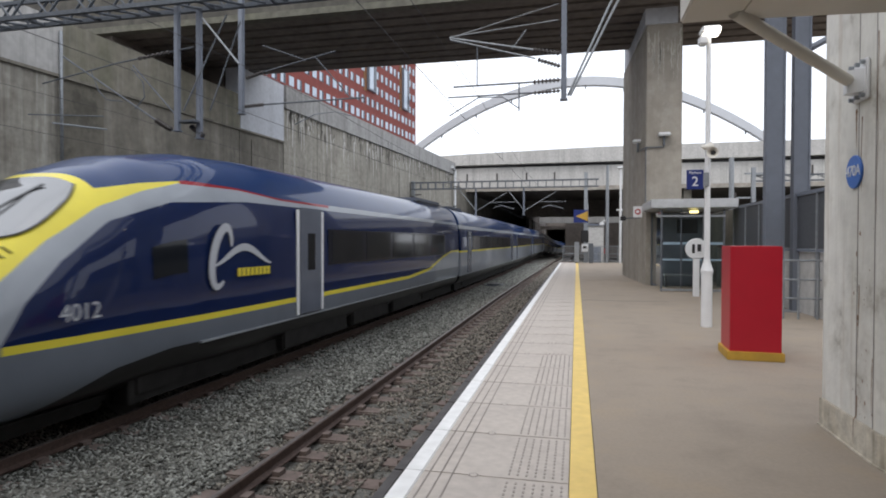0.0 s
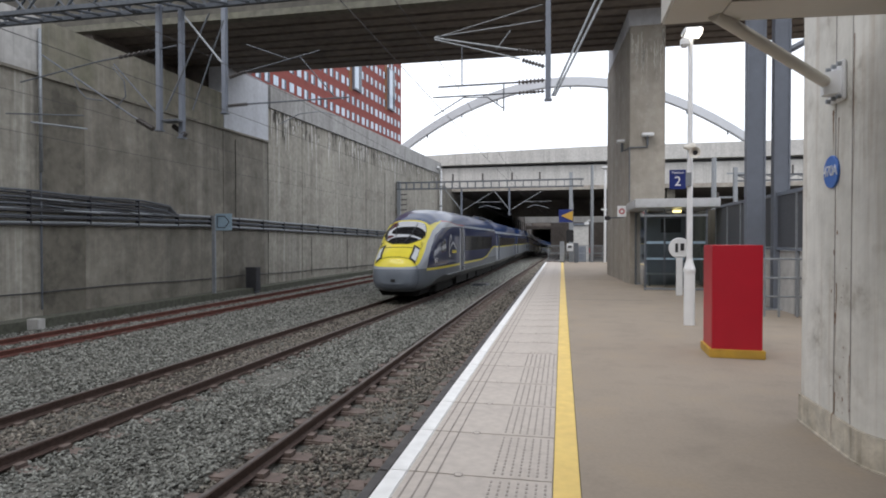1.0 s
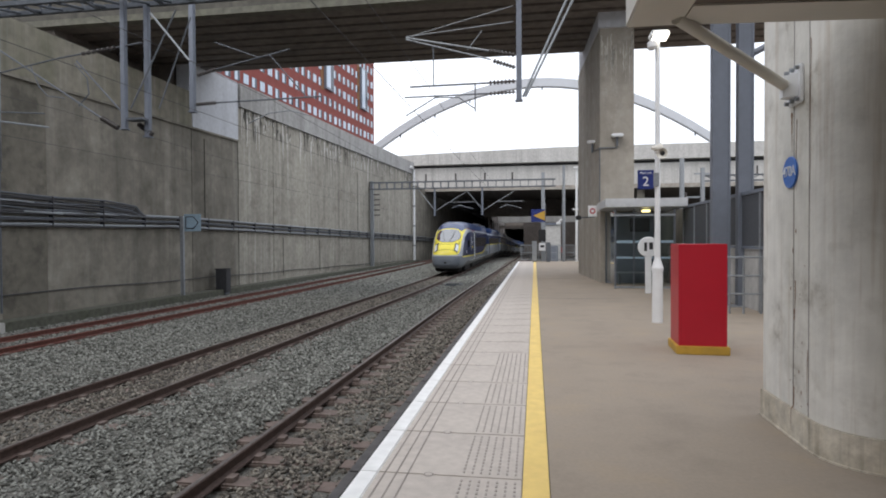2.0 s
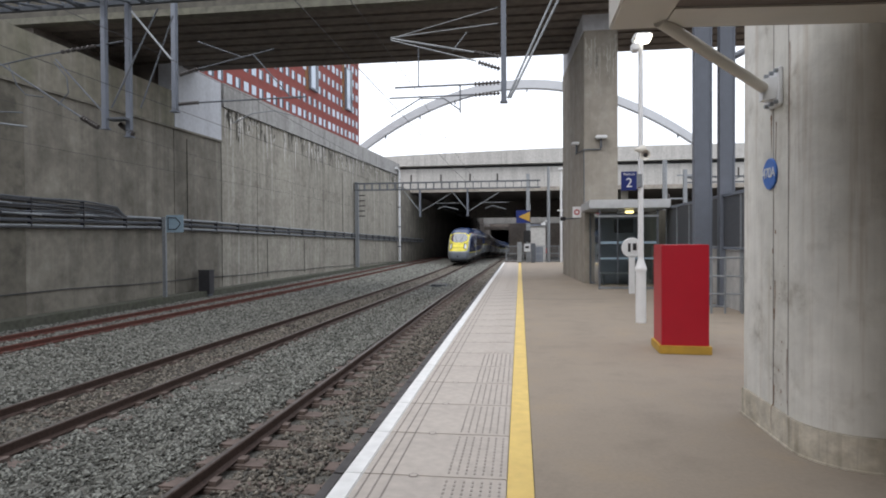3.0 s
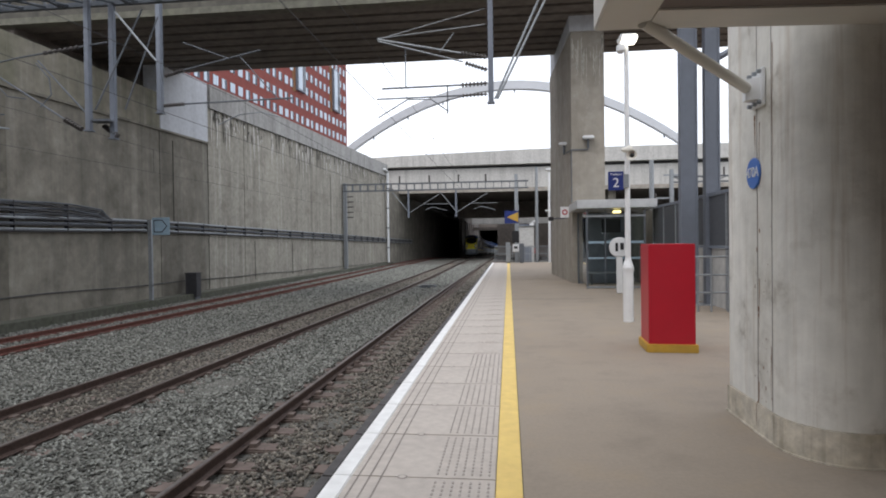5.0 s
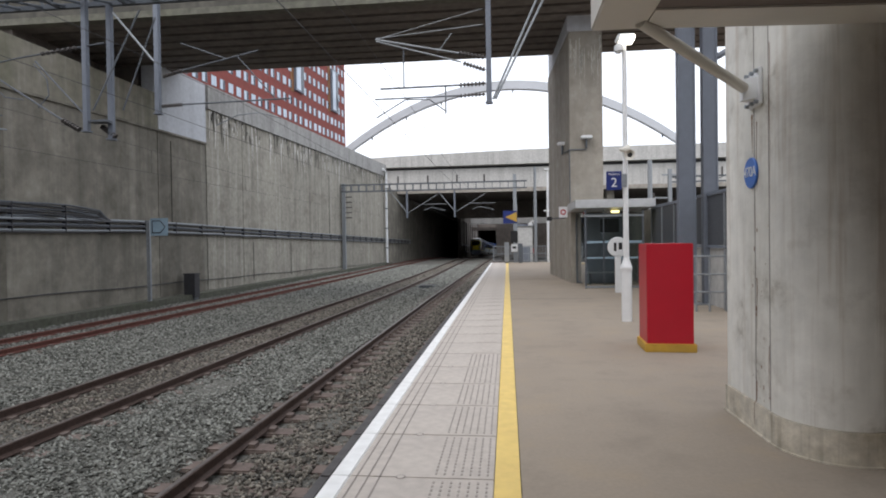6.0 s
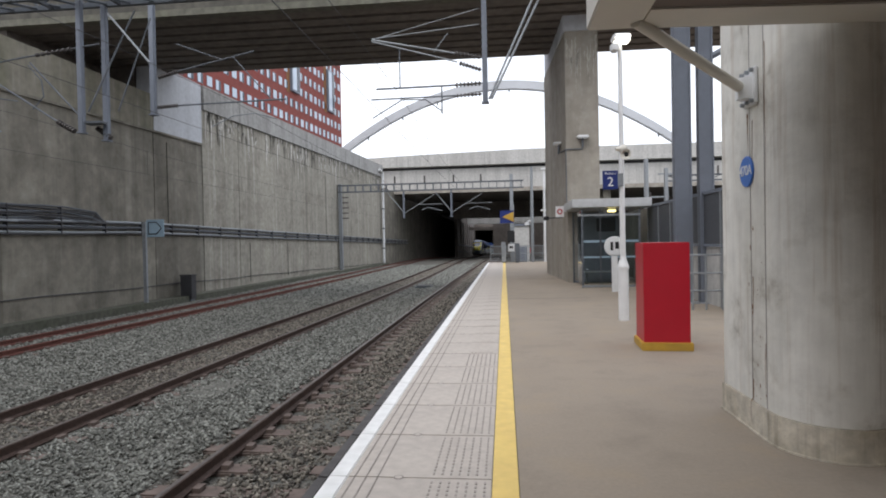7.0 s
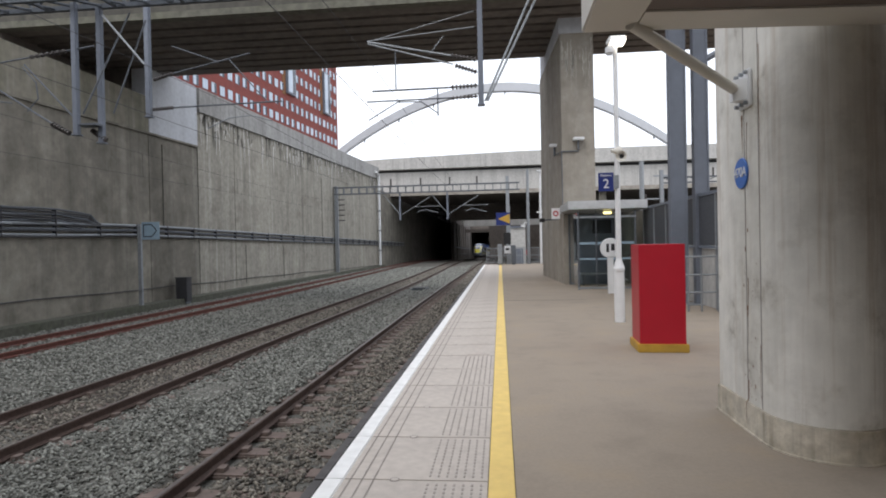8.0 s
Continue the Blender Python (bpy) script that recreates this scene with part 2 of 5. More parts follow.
def setting(name, bm, material, label, category="structure"):
    return tagged(new(name, mesh_of(bm, name, material)), label, category, kind="structure")


def add_box(bm, x0, x1, y0, y1, z0, z1, bevel=0.0, shear=0.0):
    """A box; shear moves x with y."""
    vs = [bm.verts.new((x + shear * y, y, z)) for z in (z0, z1) for x, y in ((x0, y0), (x1, y0), (x1, y1), (x0, y1))]
    fs = [bm.faces.new([vs[i] for i in q]) for q in ((3, 2, 1, 0), (4, 5, 6, 7), (0, 1, 5, 4), (1, 2, 6, 5), (2, 3, 7, 6), (3, 0, 4, 7))]
    if bevel:
        es = list({e for f in fs for e in f.edges})
        bmesh.ops.bevel(bm, geom=es, offset=bevel, segments=2, affect="EDGES")
    return bm


def box(x0, x1, y0, y1, z0, z1, bevel=0.0, shear=0.0):
    return add_box(bmesh.new(), x0, x1, y0, y1, z0, z1, bevel, shear)


def add_tube(bm, points, r, sides=10, r1=None):
    """A round bar through the points, with closed ends."""
    pts = [Vector(p) for p in points]
    rings = []
    for i, p in enumerate(pts):
        d = (pts[min(i + 1, len(pts) - 1)] - pts[max(i - 1, 0)]).normalized()
        a = d.orthogonal().normalized() if abs(d.z) < 0.99 else Vector((1, 0, 0))
        if rings:
            a = (last - d * last.dot(d)).normalized()
        last = a
        b = d.cross(a)
        rr = r if r1 is None else r + (r1 - r) * i / (len(pts) - 1)
        rings.append([bm.verts.new(p + rr * (math.cos(k * math.tau / sides) * a + math.sin(k * math.tau / sides) * b)) for k in range(sides)])
    for u, v in zip(rings, rings[1:]):
        for k in range(sides):
            bm.faces.new((u[k], u[(k + 1) % sides], v[(k + 1) % sides], v[k]))
    bm.faces.new(rings[0][::-1])
    bm.faces.new(rings[-1])
    return bm


def tube(points, r, sides=10, r1=None):
    return add_tube(bmesh.new(), points, r, sides, r1)


def turned(profile, sides=24):
    """A body of revolution about z from (radius, height) pairs."""
    bm = bmesh.new()
    rings = [[bm.verts.new((r * math.cos(k * math.tau / sides), r * math.sin(k * math.tau / sides), z)) for k in range(sides)] for r, z in profile]
    for u, v in zip(rings, rings[1:]):
        for k in range(sides):
            bm.faces.new((u[k], u[(k + 1) % sides], v[(k + 1) % sides], v[k]))
    bm.faces.new(rings[0][::-1])
    bm.faces.new(rings[-1])
    return bm


def extrude_xy(outline, z0, z1):
    bm = bmesh.new()
    lo = [bm.verts.new((x, y, z0)) for x, y in outline]
    hi = [bm.verts.new((x, y, z1)) for x, y in outline]
    bm.faces.new(lo[::-1])
    bm.faces.new(hi)
    for i in range(len(lo)):
        j = (i + 1) % len(lo)
        bm.faces.new((lo[i], lo[j], hi[j], hi[i]))
    return bm


def prism_y(outline, y0, y1, shear=0.0):
    """An (x, z) outline drawn out along the track."""
    bm = bmesh.new()
    a = [bm.verts.new((x + shear * y0, y0, z)) for x, z in outline]
    b = [bm.verts.new((x + shear * y1, y1, z)) for x, z in outline]
    bm.faces.new(a)
    bm.faces.new(b[::-1])
    for i in range(len(a)):
        j = (i + 1) % len(a)
        bm.faces.new((a[i], b[i], b[j], a[j]))
    return bm


def letters(text, size, material, m, parent, name="lettering", depth=0.003, spacing=1.0):
    c = bpy.data.curves.new(name, "FONT")
    c.body, c.size, c.extrude, c.align_x, c.align_y = text, size, depth, "CENTER", "CENTER"
    c.space_character = spacing
    tmp = bpy.data.objects.new(name, c)
    scene.collection.objects.link(tmp)
    me = bpy.data.meshes.new_from_object(tmp.evaluated_get(bpy.context.evaluated_depsgraph_get()))
    bpy.data.objects.remove(tmp)
    me.materials.clear()
    me.materials.append(material)
    ob = new(name, me)
    ob.parent = parent
    ob.matrix_basis = m
    return ob


# ---- plan: y runs along the platform, x to its right ----
EDGE = -1.284          # platform edge
RAIL_Z = -0.90         # top of the rails
BED_Z = -1.10          # ballast
SKEW = 0.029           # through tracks and retaining wall turn slightly right
T1, T2, T3 = -2.742, -7.62, -14.1
LIFT = 0.14            # the platform track lies higher than the through tracks


def bend(y, table=((-60, -1.7), (0, 0.0), (20, 0.58), (30, 0.84), (45, 1.0), (60, 0.94), (75, 0.84), (95, 0.95), (123, 0.90), (140, 0.72), (165, 0.88), (190, 1.9), (230, 4.5), (430, 18.0))):
    """How far the through tracks lie to the right of their line at y = 0."""
    return float(np.interp(y, [a for a, b in table], [b for a, b in table]))


def bend_near(y):
    """The same for the platform track."""
    return bend(y, ((-60, 0.0), (24, 0.05), (41, 0.25), (65, 0.8), (110, 1.5), (430, 10.0)))


def dip(y):
    """The tracks fall towards the tunnel beyond the far bridge."""
    return -0.021 * max(0.0, y - 94.0)


WALL_X = -17.7
END_Y = 47.0           # end of the platform

# ground and ballast
def ground_sheet():
    """Level ground, cut down along the falling tracks."""
    bm = bmesh.new()
    xs, ys = (-400, -17.3, -17.2, 14.5, 14.6, 400), (-60, 94, 430, 432, 900)
    grid = [[bm.verts.new((x, y, -1.35 + (dip(y) if -17.25 < x < 14.55 and y < 431 else 0.0))) for x in xs] for y in ys]
    for a, b in zip(grid, grid[1:]):
        for i in range(len(xs) - 1):
            bm.faces.new((a[i], a[i + 1], b[i + 1], b[i]))
    return setting("ground", bm, BALLAST, "grey gravelly ground below the tracks", "ground")


ground_sheet()


def ballast_bed():
    """One sheet with low shoulders between the tracks."""
    bm = bmesh.new()
    ys = [-25 + 1.5 * i for i in range(90)] + [112, 130, 145, 160, 175, 190, 200, 230, 260, 330, 420]
    xs = [-18.2 + 0.45 * i for i in range(38)]
    rows = []
    for y in ys:
        row = []
        for x in xs:
            z = BED_Z + dip(y) + 0.05 * noise.noise((x * 0.6, y * 0.6, 0)) + 0.02 * noise.noise((x * 2.5, y * 2.5, 3))
            for c, s in ((T1, 0.008), (T2, SKEW), (T3, SKEW)):
                d = abs(x - c)
                if d < 0.75:
                    z += 0.012
                if c == T1 and 0.4 < d < 1.3:
                    z -= 0.04
            z += LIFT * min(1.0, max(0.0, (x + 5.0) / 1.0))
            if -5.6 < x < -4.0:
                z += 0.04
            if x < -16.6:
                z -= 0.15
            row.append(bm.verts.new((x + bend(y) * min(1.0, max(0.0, (EDGE - x) / 3.7)), y, z)))
        rows.append(row)
    for a, b in zip(rows, rows[1:]):
        for i in range(len(xs) - 1):
            bm.faces.new((a[i], a[i + 1], b[i + 1], b[i]))
    return setting("track_bed", bm, BALLAST, "bed of grey crushed stone ballast under the tracks", "ballast")


ballast_bed()


def loose_ballast():
    """Crushed stones lying on the bed, denser near by."""
    rng = np.random.default_rng(4)
    base = np.array([(1, 0, 0), (-1, 0, 0), (0, 1, 0), (0, -1, 0), (0, 0, 1), (0, 0, -1)], float)
    tri = np.array([(0, 2, 4), (2, 1, 4), (1, 3, 4), (3, 0, 4), (2, 0, 5), (1, 2, 5), (3, 1, 5), (0, 3, 5)])
    n = 250000
    y = np.where(rng.random(n) < 0.14, -8.0 + 11.0 * rng.random(n), 3.0 + 67.0 * rng.random(n) ** 2.0)
    x = -17.0 + 15.4 * rng.random(n)
    keep = np.ones(n, bool)
    for c in (T1, T2, T3):
        for side in (-0.7525, 0.7525):
            keep &= np.abs(x - c - side) > 0.10
    x, y = x[keep], y[keep]
    n = len(x)
    z = np.full(n, BED_Z + 0.012)
    for c in (T1, T2, T3):
        z += 0.012 * (np.abs(x - c) < 0.75)
        if c == T1:
            z -= 0.04 * ((np.abs(x - c) > 0.4) & (np.abs(x - c) < 1.3))
    z += LIFT * np.clip(x + 5.0, 0, 1) + 0.04 * ((x > -5.6) & (x < -4.0)) - 0.15 * (x < -16.6)
    z += 0.02 * rng.random(n)
    dusty = (x > -4.0) | (np.abs(x - T2) < 0.69)
    x = x + np.array([bend(v) for v in y]) * np.clip((-x - 1.284) / 3.7, 0, 1)
    size = (0.015 + 0.017 * rng.random(n)) * (1 + 0.03 * np.abs(y))
    scale = size[:, None] * (0.6 + 0.7 * rng.random((n, 3)))
    v = base[None] * scale[:, None, :] + 0.25 * size[:, None, None] * rng.standard_normal((n, 6, 3))
    a = rng.random(n) * math.tau
    ca, sa = np.cos(a)[:, None], np.sin(a)[:, None]
    vx = v[:, :, 0] * ca - v[:, :, 1] * sa + x[:, None]
    vy = v[:, :, 0] * sa + v[:, :, 1] * ca + y[:, None]
    vz = v[:, :, 2] * 0.75 + z[:, None]
    co = np.stack([vx, vy, vz], -1).reshape(-1, 3)
    for name, mask, material, label in (("ballast_stones", ~dusty, STONE_LOOSE, "loose grey crushed ballast stones beside the rails"), ("dusty_ballast_stones", dusty, STONE_DUSTY, "brown brake-dusted ballast stones between the rails")):
        stones_mesh(name, co.reshape(n, 6, 3)[mask], tri, material, label)


def stones_mesh(name, v, tri, material, label):
    co = v.reshape(-1, 3)
    fa = (tri[None] + 6 * np.arange(len(v))[:, None, None]).reshape(-1, 3)
    me = bpy.data.meshes.new(name)
    me.vertices.add(len(co))
    me.vertices.foreach_set("co", co.ravel())
    me.loops.add(fa.size)
    me.loops.foreach_set("vertex_index", fa.ravel().astype(np.int32))
    me.polygons.add(len(fa))
    me.polygons.foreach_set("loop_start", np.arange(0, fa.size, 3, dtype=np.int32))
    me.update(calc_edges=True)
    me.materials.append(material)
    tagged(new(name, me), label, "ballast", kind="stuff")


# a stone material that varies from stone to stone
def stone_mat(name, dark, light):
    m = bpy.data.materials.new(name)
    m.use_nodes = True
    n, l = m.node_tree.nodes, m.node_tree.links
    g = n.new("ShaderNodeNewGeometry")
    r = n.new("ShaderNodeValToRGB")
    r.color_ramp.elements[0].color = (*dark, 1)
    r.color_ramp.elements[1].color = (*light, 1)
    l.new(g.outputs["Random Per Island"], r.inputs["Fac"])
    l.new(r.outputs["Color"], n["Principled BSDF"].inputs["Base Color"])
    n["Principled BSDF"].inputs["Roughness"].default_value = 0.9
    return m


STONE_LOOSE = stone_mat("loose_ballast_stone", (0.05, 0.05, 0.043), (0.31, 0.315, 0.285))
STONE_DUSTY = stone_mat("dusty_ballast_stone", (0.035, 0.03, 0.026), (0.27, 0.245, 0.205))
loose_ballast()


def rail_profile(c):
    return [(c - 0.07, -0.16), (c + 0.07, -0.16), (c + 0.07, -0.145), (c + 0.012, -0.12), (c + 0.012, -0.045),
            (c + 0.036, -0.035), (c + 0.036, -0.006), (c + 0.028, 0.0), (c - 0.028, 0.0), (c - 0.036, -0.006), (c - 0.036, -0.035), (c - 0.012, -0.045), (c - 0.012, -0.12), (c - 0.07, -0.145)]


def sweep(outline, ys, path):
    """An (x, z) outline drawn along a bending track."""
    bm = bmesh.new()
    rings = [[bm.verts.new((x + path(y), y, z + dip(y))) for x, z in outline] for y in ys]
    for a, b in zip(rings, rings[1:]):
        for i in range(len(outline)):
            j = (i + 1) % len(outline)
            bm.faces.new((a[i], b[i], b[j], a[j]))
    bm.faces.new(rings[0])
    bm.faces.new(rings[-1][::-1])
    return bm


def track(x0, path, steel, label, near_y, far_y, rail_z=RAIL_Z):
    t = tagged(new("railway_track"), label, "track", kind="structure")
    ys = [y for y in (-25, 0, 10, 20, 25, 30, 37, 45, 52, 60, 78, 94, 107, 123, 140, 160, 165, 190, 230, 430) if y <= far_y]
    for c in (-0.7525, 0.7525):
        rail = part("rail", sweep([(x + x0, z + rail_z) for x, z in rail_profile(c)], ys, path), steel, t)
        head = [(x0 + c - 0.026, rail_z), (x0 + c + 0.026, rail_z), (x0 + c + 0.026, rail_z + 0.004), (x0 + c - 0.026, rail_z + 0.004)]
        part("rail_head", sweep(head, ys, path), RAIL_TOP if steel is RAIL else steel, rail, "worn running surface")
    bm = add_box(bmesh.new(), -1.25, 1.25, -0.14, 0.14, -0.36, -0.165, 0.02)
    for c in (-0.7525, 0.7525):
        add_box(bm, c - 0.17, c - 0.08, -0.07, 0.07, -0.17, -0.11)
        add_box(bm, c + 0.08, c + 0.17, -0.07, 0.07, -0.17, -0.11)
    me = mesh_of(bm, "sleeper", SLEEPER)
    y = near_y
    while y < min(far_y, near_y + 85):
        s = new("sleeper", me)
        s.parent = t
        turn = -math.degrees(math.atan(path(y + 0.5) - path(y - 0.5)))
        s.matrix_basis = pose(x0 + path(y), y, rail_z - 0.012 + 0.008 * noise.noise((y, x0, 0)), 0, 0, turn)
        y += 0.65
    return t


def four_foot(x0, path, y0, y1):
    """Oily, dusty ballast between the two rails of a track."""
    ys = [y0 + 3.0 * i for i in range(int((y1 - y0) / 3.0) + 1)]
    bm = bmesh.new()
    rows = [[bm.verts.new((x0 + dx + path(y), y, BED_Z + dip(y) + (LIFT - 0.025 if x0 == T1 else 0.008) + h + 0.02 * noise.noise((dx * 3, y * 0.7, x0)))) for dx, h in ((-0.69, -0.07), (-0.5, 0.0), (-0.15, 0.012), (0.15, 0.012), (0.5, 0.0), (0.69, -0.07))] for y in ys]
    for a, b in zip(rows, rows[1:]):
        for i in range(5):
            bm.faces.new((a[i], a[i + 1], b[i + 1], b[i]))
    return setting("dusty_track_bed", bm, DUSTY_BED, "dark oily brown ballast between the rails", "ballast")


four_foot(T1, bend_near, -9, 150)
four_foot(T2, bend, -9, 150)
track(T1, bend_near, RAIL, "platform track with dark rails on dusty sleepers", -9.0, 160, RAIL_Z + LIFT)
track(T2, bend, RAIL, "through track with dark steel rails in ballast", -9.0, 430)
track(T3, bend, RAIL_RED, "far track with red-rusted rails along the wall", -9.0, 430)

# ---- platform ----
plat = box(-0.02 + EDGE, 30, -25, END_Y, -1.2, -0.03)
setting("platform_base", plat, CONC_WALL, "concrete platform wall below the coping", "platform")
setting("platform_surface", box(0.075, 30, -25, END_Y, -0.03, 0.0), TARMAC, "brown-grey worn asphalt platform surface", "platform")
setting("platform_ramp", prism_y([(-1.2, -1.2), (9, -1.2), (9, -0.02), (-1.2, -0.02)], END_Y, END_Y + 0.01), CONC_WALL, "end face of the platform", "platform")
setting("yellow_line", box(-0.115, 0.068, -25, END_Y - 0.2, -0.03, 0.003), YELLOW_LINE, "worn yellow safety line along the platform", "line marking")


for yj in (17.2, 26.0):
    setting("expansion_joint", box(0.075, 2.45, yj - 0.02, yj + 0.02, -0.02, 0.003), SEALANT, "dark sealed joint across the platform", "joint")


def edge_paving():
    """Coping slabs, one across the width, with grooves, studs and lifting eyes."""
    t = tagged(new("platform_edge_paving"), "pale concrete edge slabs with grooves and tactile ribs", "paving", kind="structure")
    part("slab_bed", box(EDGE + 0.01, -0.12, -25, END_Y, -0.06, -0.012), JOINT, t)
    ln = 0.930
    bm = add_box(bmesh.new(), EDGE + 0.113, -0.12, -ln / 2, ln / 2, -0.05, 0.0, 0.006)
    slab_me = mesh_of(bm, "paving_slab", SLAB)
    white_me = mesh_of(add_box(bmesh.new(), EDGE - 0.03, EDGE + 0.110, -ln / 2 - 0.006, ln / 2 + 0.006, -0.09, 0.002, 0.008), "white_nosing", WHITE_LINE)
    bm = bmesh.new()
    for gx in (EDGE + 0.165, EDGE + 0.25, EDGE + 0.335):
        add_box(bm, gx - 0.006, gx + 0.006, -ln / 2, ln / 2, 0.0, 0.003)
    groove_me = mesh_of(bm, "groove_strip", JOINT)
    bm = bmesh.new()
    for gx in (-0.52, -0.46, -0.40, -0.34, -0.28, -0.22):
        add_box(bm, gx - 0.017, gx + 0.017, -ln / 2 + 0.05, ln / 2 - 0.05, 0.0, 0.006, 0.0025)
    rib_me = mesh_of(bm, "tactile_rib", SLAB)
    bm = bmesh.new()
    for i in range(7):
        for k in range(13):
            x, y = -0.545 + 0.063 * i, -0.39 + 0.065 * k
            add_box(bm, x - 0.008, x + 0.008, y - 0.016, y + 0.016, 0.0, 0.004)
    stud_me = mesh_of(bm, "tactile_stud", STUD)
    bm = bmesh.new()
    bmesh.ops.create_circle(bm, cap_ends=True, radius=0.038, segments=20)
    for v in bm.verts:
        v.co.z = 0.002
    eye_me = mesh_of(bm, "lifting_eye", JOINT)
    bm = bmesh.new()
    bmesh.ops.create_circle(bm, cap_ends=True, radius=0.027, segments=20)
    for v in bm.verts:
        v.co.z = 0.004
    plug_me = mesh_of(bm, "eye_plug", SLAB)
    lip_me = mesh_of(add_box(bmesh.new(), EDGE - 0.125, EDGE - 0.032, -ln / 2, ln / 2, -0.11, -0.010, 0.012), "coping_lip", LIP)
    y = 4.615 - 0.935 * 18
    while y < END_Y - 0.5:
        tilt = 0.12 * noise.noise((0, y * 3.1, 5))
        for name, me in (("paving_slab", slab_me), ("white_nosing", white_me), ("coping_lip", lip_me), ("groove_strip", groove_me), ("tactile_stud", stud_me) if y < 9.0 else ("tactile_rib", rib_me)):
            o = new(name, me)
            o.parent = t
            o.matrix_basis = pose(0, y, 0, tilt, 0, 0)
        if y < 14:
            for name, me in (("lifting_eye", eye_me), ("eye_plug", plug_me)):
                o = new(name, me)
                o.parent = t
                o.matrix_basis = pose(-0.795, y - 0.47, 0.001)
        y += 0.935


edge_paving()

# ---- retaining wall ----
wall = new("wall_west")
tagged(wall, "tall streaked concrete retaining wall beside the tracks", "wall", kind="structure")
JOINT_Y = 31.2


def wall_block(name, y0, y1, z0a, z1a, z0b, z1b, x_front, x_back, material, label=""):
    bm = bmesh.new()
    vs = []
    for y, z0, z1 in ((y0, z0a, z1a), (y1, z0b, z1b)):
        vs.append([bm.verts.new((WALL_X + SKEW * y + dx, y, z)) for dx, z in ((x_front, z0), (x_front, z1), (x_back, z1), (x_back, z0))])
    a, b = vs
    bm.faces.new(a)
    bm.faces.new(b[::-1])
    for i in range(4):
        j = (i + 1) % 4
        bm.faces.new((a[i], b[i], b[j], a[j]))
    return part(name, bm, material, wall, label)


edges_y = [-25, -18, -11, -4, 2.2, 9.0, 16.55, 18.3, 22.6, 26.8, JOINT_Y, 35.5, 40, 45, 50, 55, 60, 65, 70, 74]
for a, b in zip(edges_y, edges_y[1:]):
    j = 0.0015 if abs(a - JOINT_Y) > 0.1 and abs(b - JOINT_Y) > 0.1 else 0.05
    dx = 0.015 * noise.noise((a, 0.5, 0))
    if b <= JOINT_Y:
        wall_block("wall_panel", a + j, b - j, -1.3, 7.05 + 0.012 * a, -1.3, 7.05 + 0.012 * b, dx, -0.9, CONC_FAR if b < 17 else CONC_STAIN if b < 19 else CONC_WALL)
        top = (9.15, 9.15) if b <= 26.9 else (10.75, 10.75)
        wall_block("upper_panel", a + j, b - j, 7.05 + 0.012 * a, top[0], 7.05 + 0.012 * b, top[1], dx + 0.06, -0.8, CONC_WHITE if b > 26.9 else CONC_PALE if b < 17 else CONC_LEDGE)
    else:
        la, lb = 9.4 + (a - JOINT_Y) * 0.0187, 9.4 + (b - JOINT_Y) * 0.0187
        ta, tb = 10.75 + (a - JOINT_Y) * 0.0222, 10.75 + (b - JOINT_Y) * 0.0222
        wall_block("wall_panel", a + j, b - j, -1.3, la, -1.3, lb, dx, -0.9, CONC_FAR)
        wall_block("coping", a + j, b - j, la, ta, lb, tb, 0.16, -0.6, CONC_COPE)
wall_block("joint_backing", -25, 74, -1.3, 9.0, -1.3, 9.0, -0.06, -0.95, SOOT)
wall_block("kerb", -25, 74, -1.25, -0.82, -1.25, -0.82, 0.75, 0.0, GREEN_MOSS, "low mossy concrete kerb")


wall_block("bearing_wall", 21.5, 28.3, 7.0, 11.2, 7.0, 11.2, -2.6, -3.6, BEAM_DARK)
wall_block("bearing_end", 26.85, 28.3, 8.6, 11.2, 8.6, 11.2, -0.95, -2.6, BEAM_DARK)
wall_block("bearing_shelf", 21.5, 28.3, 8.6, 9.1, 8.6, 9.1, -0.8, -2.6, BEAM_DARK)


def streaks(name, material, seed, count, label):
    """Runs of lime or soot below the coping, each with its own length and wander."""
    rng = random.Random(seed)
    bm = bmesh.new()
    for _ in range(count):
        y0 = 31.6 + 41 * rng.random() ** 1.15
        z1 = 9.4 + (y0 - JOINT_Y) * 0.0187 - 0.02 - (0.9 * rng.random() if rng.random() < 0.4 else 0)
        ln, w = 0.3 + 1.9 * rng.random() ** 2, 0.025 + 0.07 * rng.random()
        rows = []
        for i in range(7):
            k = i / 6
            yy = y0 + 0.03 * math.sin(5 * k + y0 * 7)
            h = w * (1 - 0.85 * k) * (0.7 + 0.6 * rng.random())
            rows.append([bm.verts.new((WALL_X + SKEW * (yy + s * h) + 0.026, yy + s * h, z1 - ln * k)) for s in (-1, 1)])
        for a, b in zip(rows, rows[1:]):
            bm.faces.new((a[0], a[1], b[1], b[0]))
    part(name, bm, material, wall, label)


streaks("lime_streaks", LIME, 5, 120, "white lime runs below the coping")
streaks("water_streaks", SOOT, 9, 130, "dark water runs below the coping")
wall_block("ledge_lip", -25, JOINT_Y - 0.06, 6.70, 6.80, 7.37, 7.47, 0.10, 0.0, CONC_WALL)

for y0, z0, z1 in ((27.9, 2.9, 7.0), (36.8, -0.6, 1.9), (43.0, -0.6, 1.8), (63.0, -0.5, 1.7), (52.0, 2.6, 8.0)):
    wall_block("crack", y0 - 0.02, y0 + 0.02, z0, z1, z0, z1, 0.024, 0.0, SOOT)

